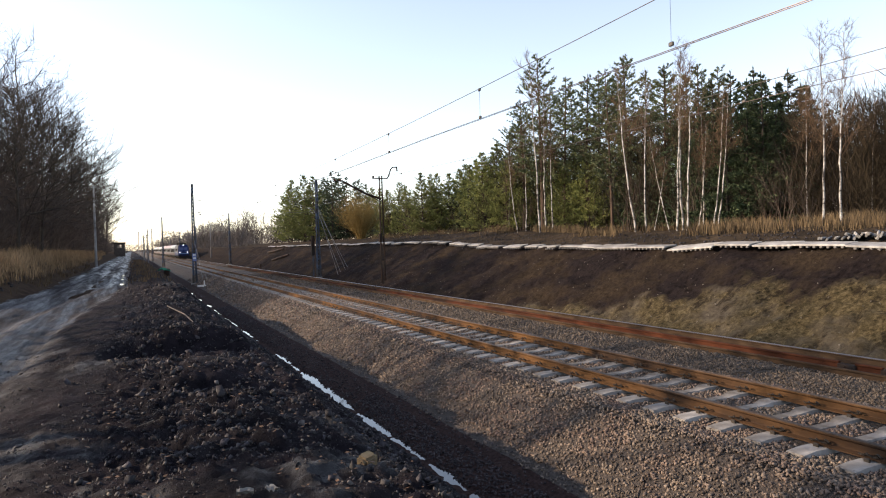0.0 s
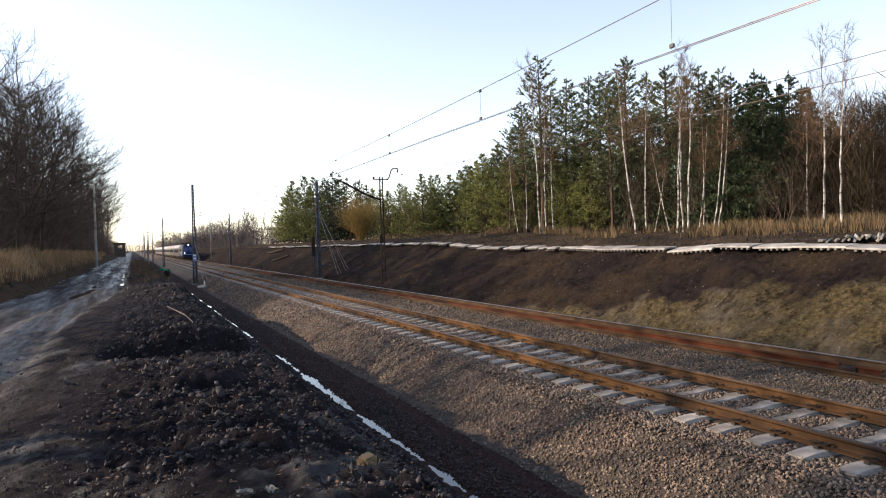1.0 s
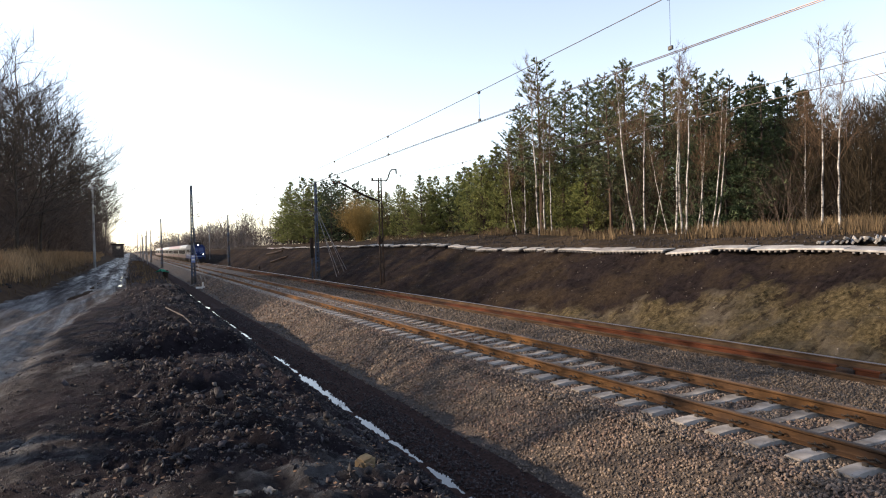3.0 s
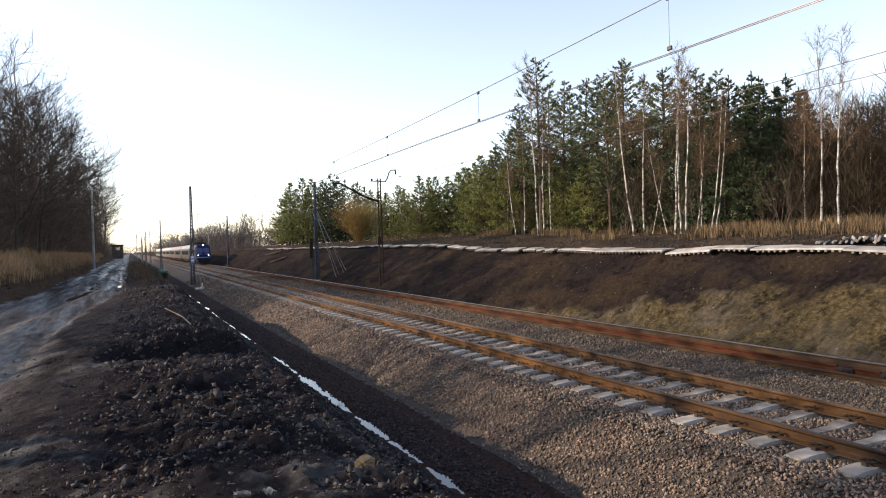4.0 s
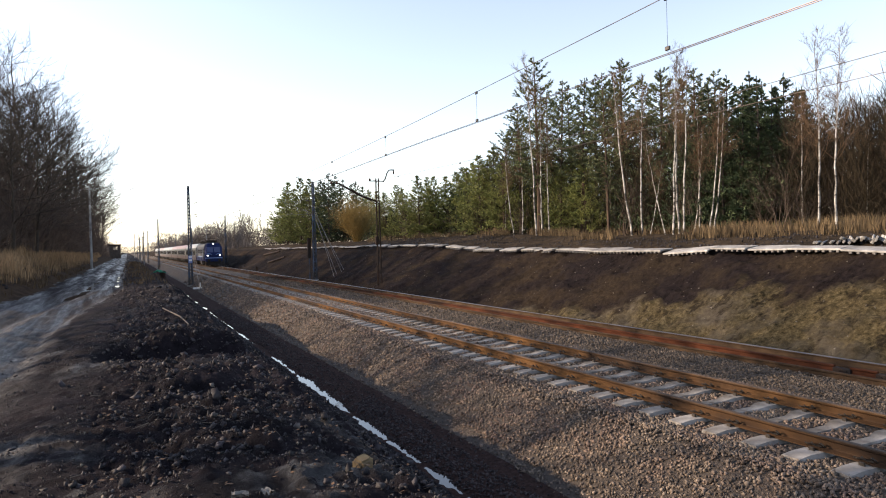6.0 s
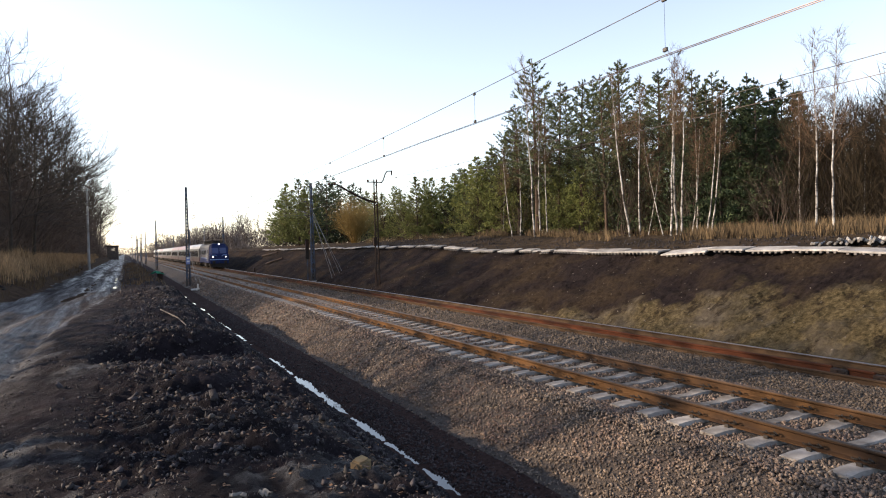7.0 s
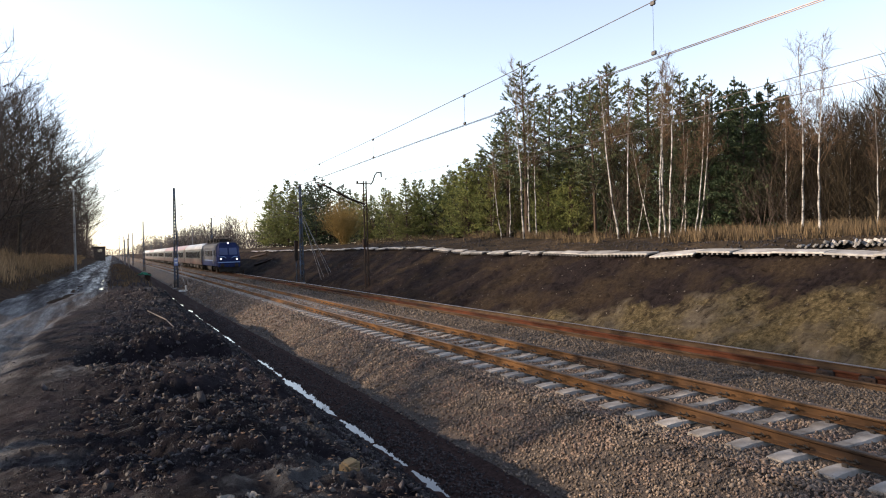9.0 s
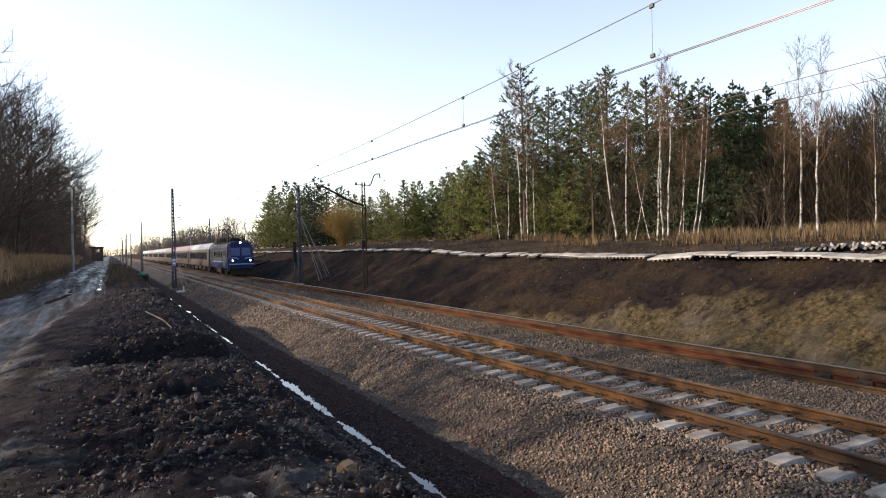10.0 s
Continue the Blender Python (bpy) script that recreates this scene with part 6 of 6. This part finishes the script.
            part("buffer", Mesh().tube([(s * 0.875, end + sgn * 0.2, 1.05), (s * 0.875, end - sgn * 0.42, 1.05), (s * 0.875, end - sgn * 0.43, 1.05), (s * 0.875, end - sgn * 0.49, 1.05)], [0.12, 0.12, 0.25, 0.25], 12), UNDER, t)
        top = part("headlamp", Mesh().tube([(0, end + sgn * 0.55, 3.90), (0, end + sgn * 0.95, 3.90)], 0.19, 14), LOCO_BLUE, nose)
        part("lens", Mesh().tube([(0, end + sgn * 0.53, 3.90), (0, end + sgn * 0.545, 3.90)], 0.09, 14), LAMP_ON if sgn > 0 else CAB_GLASS, top, "lit headlamp" if sgn > 0 else "")
        part("bumper_stripe", Mesh().box(-1.40, 1.40, end + (0.0 if sgn < 0 else -0.02), end + (0.02 if sgn < 0 else 0.0), 1.38, 1.50), LOCO_STRIPE, nose, "pale band across the nose")
        y0, y1 = sorted((end - sgn * 0.03, end + sgn * 0.3))
        part("buffer_beam", Mesh().box(-1.38, 1.38, y0, y1, 0.82, 1.30, 0.03), LOCO_BLUE, t)
        part("coupling", Mesh().tube([(0, end, 1.02), (0, end - sgn * 0.3, 0.98), (0, end - sgn * 0.38, 0.72)], 0.05, 6), UNDER, t)
        part("plough", Mesh().box(-1.2, 1.2, end + sgn * 0.1 - 0.03, end + sgn * 0.1 + 0.03, 0.22, 0.84, 0.02), UNDER, t)
    for s in (-1, 1):
        x = s * 1.505
        for y0, w, z0, z1, nm in ((1.65, 0.5, 2.25, 3.0, "side_window"), (2.55, 0.62, 1.3, 3.05, "cab_door"), (L - 2.15, 0.5, 2.25, 3.0, "side_window"), (L - 3.17, 0.62, 1.3, 3.05, "cab_door")):
            part(nm, Mesh().box(x - 0.012, x + 0.012, y0, y0 + w, z0, z1, 0.006), SIDE_GLASS if nm == "side_window" else LOCO_LIGHT, body)
        for k in range(5):
            g = Mesh().box(x - 0.015, x + 0.015, 4.4 + k * 1.5, 5.3 + k * 1.5, 2.3, 2.95, 0.006)
            part("engine_window", g, SIDE_GLASS, body)
        lou = Mesh()
        for k in range(26):
            lou.box(x - 0.012, x + 0.02 * s + 0.012, 4.2 + k * 0.3, 4.42 + k * 0.3, 1.8, 2.15, 0.004)
        part("louvre", lou, STEEL_GREY, body)
        part("side_stripe", Mesh().box(x - 0.008, x + 0.008, 3.4, L - 3.4, 1.64, 1.74), LOCO_STRIPE, body)
        part("handrail", Mesh().tube([(x + s * 0.04, 2.45, 1.2), (x + s * 0.04, 2.45, 2.4)], 0.018, 5).tube([(x + s * 0.04, 3.28, 1.2), (x + s * 0.04, 3.28, 2.4)], 0.018, 5), WHITE_PAINT, t)
        part("steps", Mesh().box(s * 1.3 - 0.15, s * 1.3 + 0.15, 2.5, 3.2, 0.45, 0.5).box(s * 1.3 - 0.15, s * 1.3 + 0.15, 2.5, 3.2, 0.75, 0.8).box(s * 1.3 - 0.02, s * 1.3 + 0.02, 2.48, 2.54, 0.45, 1.0).box(s * 1.3 - 0.02, s * 1.3 + 0.02, 3.16, 3.22, 0.45, 1.0), UNDER, t)
    part("battery_box", Mesh().box(-1.3, 1.3, 6.6, 9.3, 0.35, 0.95, 0.05), UNDER, t)
    for y in (3.9, 12.0):
        bogie(t, y, 1.5, 0.625)
        for d in (-1.5, 1.5):
            WHEELSETS.append((wheelset(t, y + d, 0.625), y + d, 0.625))
    gear = Mesh()
    for y0, y1, w, h in ((5.0, 6.5, 0.62, 0.5), (6.8, 7.7, 0.5, 0.38), (8.2, 9.9, 0.62, 0.55), (10.1, 10.7, 0.4, 0.36)):
        gear.box(-w, w, y0, y1, 4.06, 4.06 + h, 0.04)
    part("roof_equipment", gear, UNDER, t, "dark boxes on the roof")
    for s in (-1, 1):
        bar = Mesh().tube([(s * 0.82, 2.4, 4.62), (s * 0.82, 13.4, 4.62)], 0.035, 6)
        for k in range(8):
            y = 2.5 + k * 1.54
            bar.tube([(s * 0.82, y, 3.98), (s * 0.82, y, 4.12), (s * 0.82, y, 4.3), (s * 0.82, y, 4.6)], [0.09, 0.06, 0.09, 0.05], 8)
        part("roof_busbar", bar, UNDER, t)
        part("roof_walkway", Mesh().box(s * 1.12 - 0.16, s * 1.12 + 0.16, 2.2, L - 2.2, 4.0, 4.05, 0.01), UNDER, t)
    for y, up in ((3.6, False), (12.3, True)):
        p = Mesh()
        p.box(-0.75, 0.75, y - 0.9, y + 0.9, 4.26, 4.32, 0.01)
        for s in (-1, 1):
            for d in (-0.8, 0.8):
                p.tube([(s * 0.65, y + d, 4.0), (s * 0.65, y + d, 4.28)], 0.07, 8)
            if up:
                p.tube([(s * 0.5, y + 0.8, 4.33), (s * 0.35, y - 0.9, 4.95), (s * 0.25, y + 0.3, 5.78)], 0.03, 5)
            else:
                p.tube([(s * 0.5, y + 0.8, 4.33), (s * 0.4, y - 1.0, 4.62), (s * 0.3, y + 0.9, 4.84)], 0.035, 5)
        zt, yt = (5.80, y + 0.3) if up else (4.86, y + 0.9)
        p.tube([(-0.95, yt, zt - 0.18), (-0.7, yt, zt), (0.7, yt, zt), (0.95, yt, zt - 0.18)], 0.03, 6)
        part("pantograph", p, STEEL_DARK, t, "raised pantograph" if up else "folded pantograph")
    eq = Mesh()
    for y in (6.0, 7.4, 8.8, 10.2):
        eq.box(-0.6, 0.6, y - 0.35, y + 0.35, 4.03, 4.28, 0.04)
    eq.tube([(-0.5, 5, 4.42), (-0.5, 11, 4.42)], 0.025, 5)
    for y in (5.0, 8.0, 11.0):
        eq.tube([(-0.5, y, 4.03), (-0.5, y, 4.42)], 0.05, 6)
    part("roof_gear", eq, UNDER, t)
    return t


def coach(index, red_roof):
    L = 26.1
    t = thing("passenger_coach", "grey passenger coach with dark windows and a %s roof" % ("faded red" if red_roof else "pale"), "railway coach", "passenger coaches")
    lower = [(-1.36, 0.95), (1.36, 0.95), (1.41, 1.15), (1.415, 1.72), (-1.415, 1.72), (-1.41, 1.15)]
    upper = [(-1.415, 1.72), (1.415, 1.72), (1.41, 2.85), (1.36, 3.3), (-1.36, 3.3), (-1.41, 2.85)]
    roof = [(-1.36, 3.3), (1.36, 3.3), (1.22, 3.68), (0.95, 3.96), (0.5, 4.16), (0, 4.22), (-0.5, 4.16), (-0.95, 3.96), (-1.22, 3.68)]
    part("skirt", shell(lower, 0.1, L), COACH_RED, t, "dull red lower panel")
    body = part("body", shell(upper, 0.1, L), COACH_GREY, t)
    part("roof", shell(roof, 0.15, L - 0.05), COACH_ROOF_RED if red_roof else COACH_ROOF, t)
    for s in (-1, 1):
        part("window_band", Mesh().box(s * 1.411 - 0.006, s * 1.411 + 0.006, 2.2, L - 2.2, 1.86, 2.98, 0.004), SIDE_GLASS, body, "dark band along the windows")
    win = Mesh().box(-0.012, 0.012, -0.55, 0.55, -0.45, 0.45, 0.008).data("window", COACH_GLASS)
    frm = Mesh().box(-0.008, 0.008, -0.62, 0.62, -0.52, 0.52, 0.005).data("window_frame", COACH_GREY)
    door = Mesh().box(-0.015, 0.015, -0.42, 0.42, -1.0, 0.95, 0.01).data("door", COACH_RED if index % 2 else COACH_GREY)
    for s in (-1, 1):
        for k in range(11):
            w = part("window", win, None, body, m=pose(s * 1.424, 3.4 + k * 1.93, 2.42))
            part("window_frame", frm, None, w, m=pose(-s * 0.006, 0, 0))
        for y in (1.0, L - 0.95):
            part("door", door, None, body, m=pose(s * 1.412, y, 2.1))
    part("gangway", Mesh().box(-0.62, 0.62, -0.15, 0.1, 1.0, 3.3, 0.08).box(-0.62, 0.62, L, L + 0.15, 1.0, 3.3, 0.08), UNDER, t, "black rubber gangway")
    part("underframe", Mesh().box(-1.2, 1.2, 6.2, 9.0, 0.35, 0.95, 0.05).box(-1.2, 1.2, 10.5, 13.4, 0.42, 0.95, 0.05).box(-1.2, 1.2, 15, 18.5, 0.38, 0.95, 0.05).box(-1.3, 1.3, 0.2, L - 0.2, 0.86, 0.96), UNDER, t)
    for y in (3.1, L - 3.1):
        bogie(t, y, 1.25, 0.46)
        for d in (-1.25, 1.25):
            w = wheelset(t, y + d, 0.46)
            if index < 2:
                WHEELSETS.append((w, y + d, 0.46))
    return t


TRAIN = [(locomotive(), 0.0)]
for car in range(8):
    TRAIN.append((coach(car, car in (1, 2, 5)), 16.9 + car * 26.5))


# ---- motion along the line ----
def motions():
    for ob, off in TRAIN:
        walk(ob, [(t, pose(FAR_X, y + off, FAR_Z)) for t, y in LOCO_Y])
    ts, ys = [a for a, _ in LOCO_Y], [b for _, b in LOCO_Y]
    for w, y, r in WHEELSETS:
        rows = []
        for k in range(301):
            t = k / 30
            go = ys[0] - float(np.interp(t, ts, ys))
            rows.append((t, pose(0, y, r, math.degrees(go / r) % 360)))
        walk(w, rows)


motions()
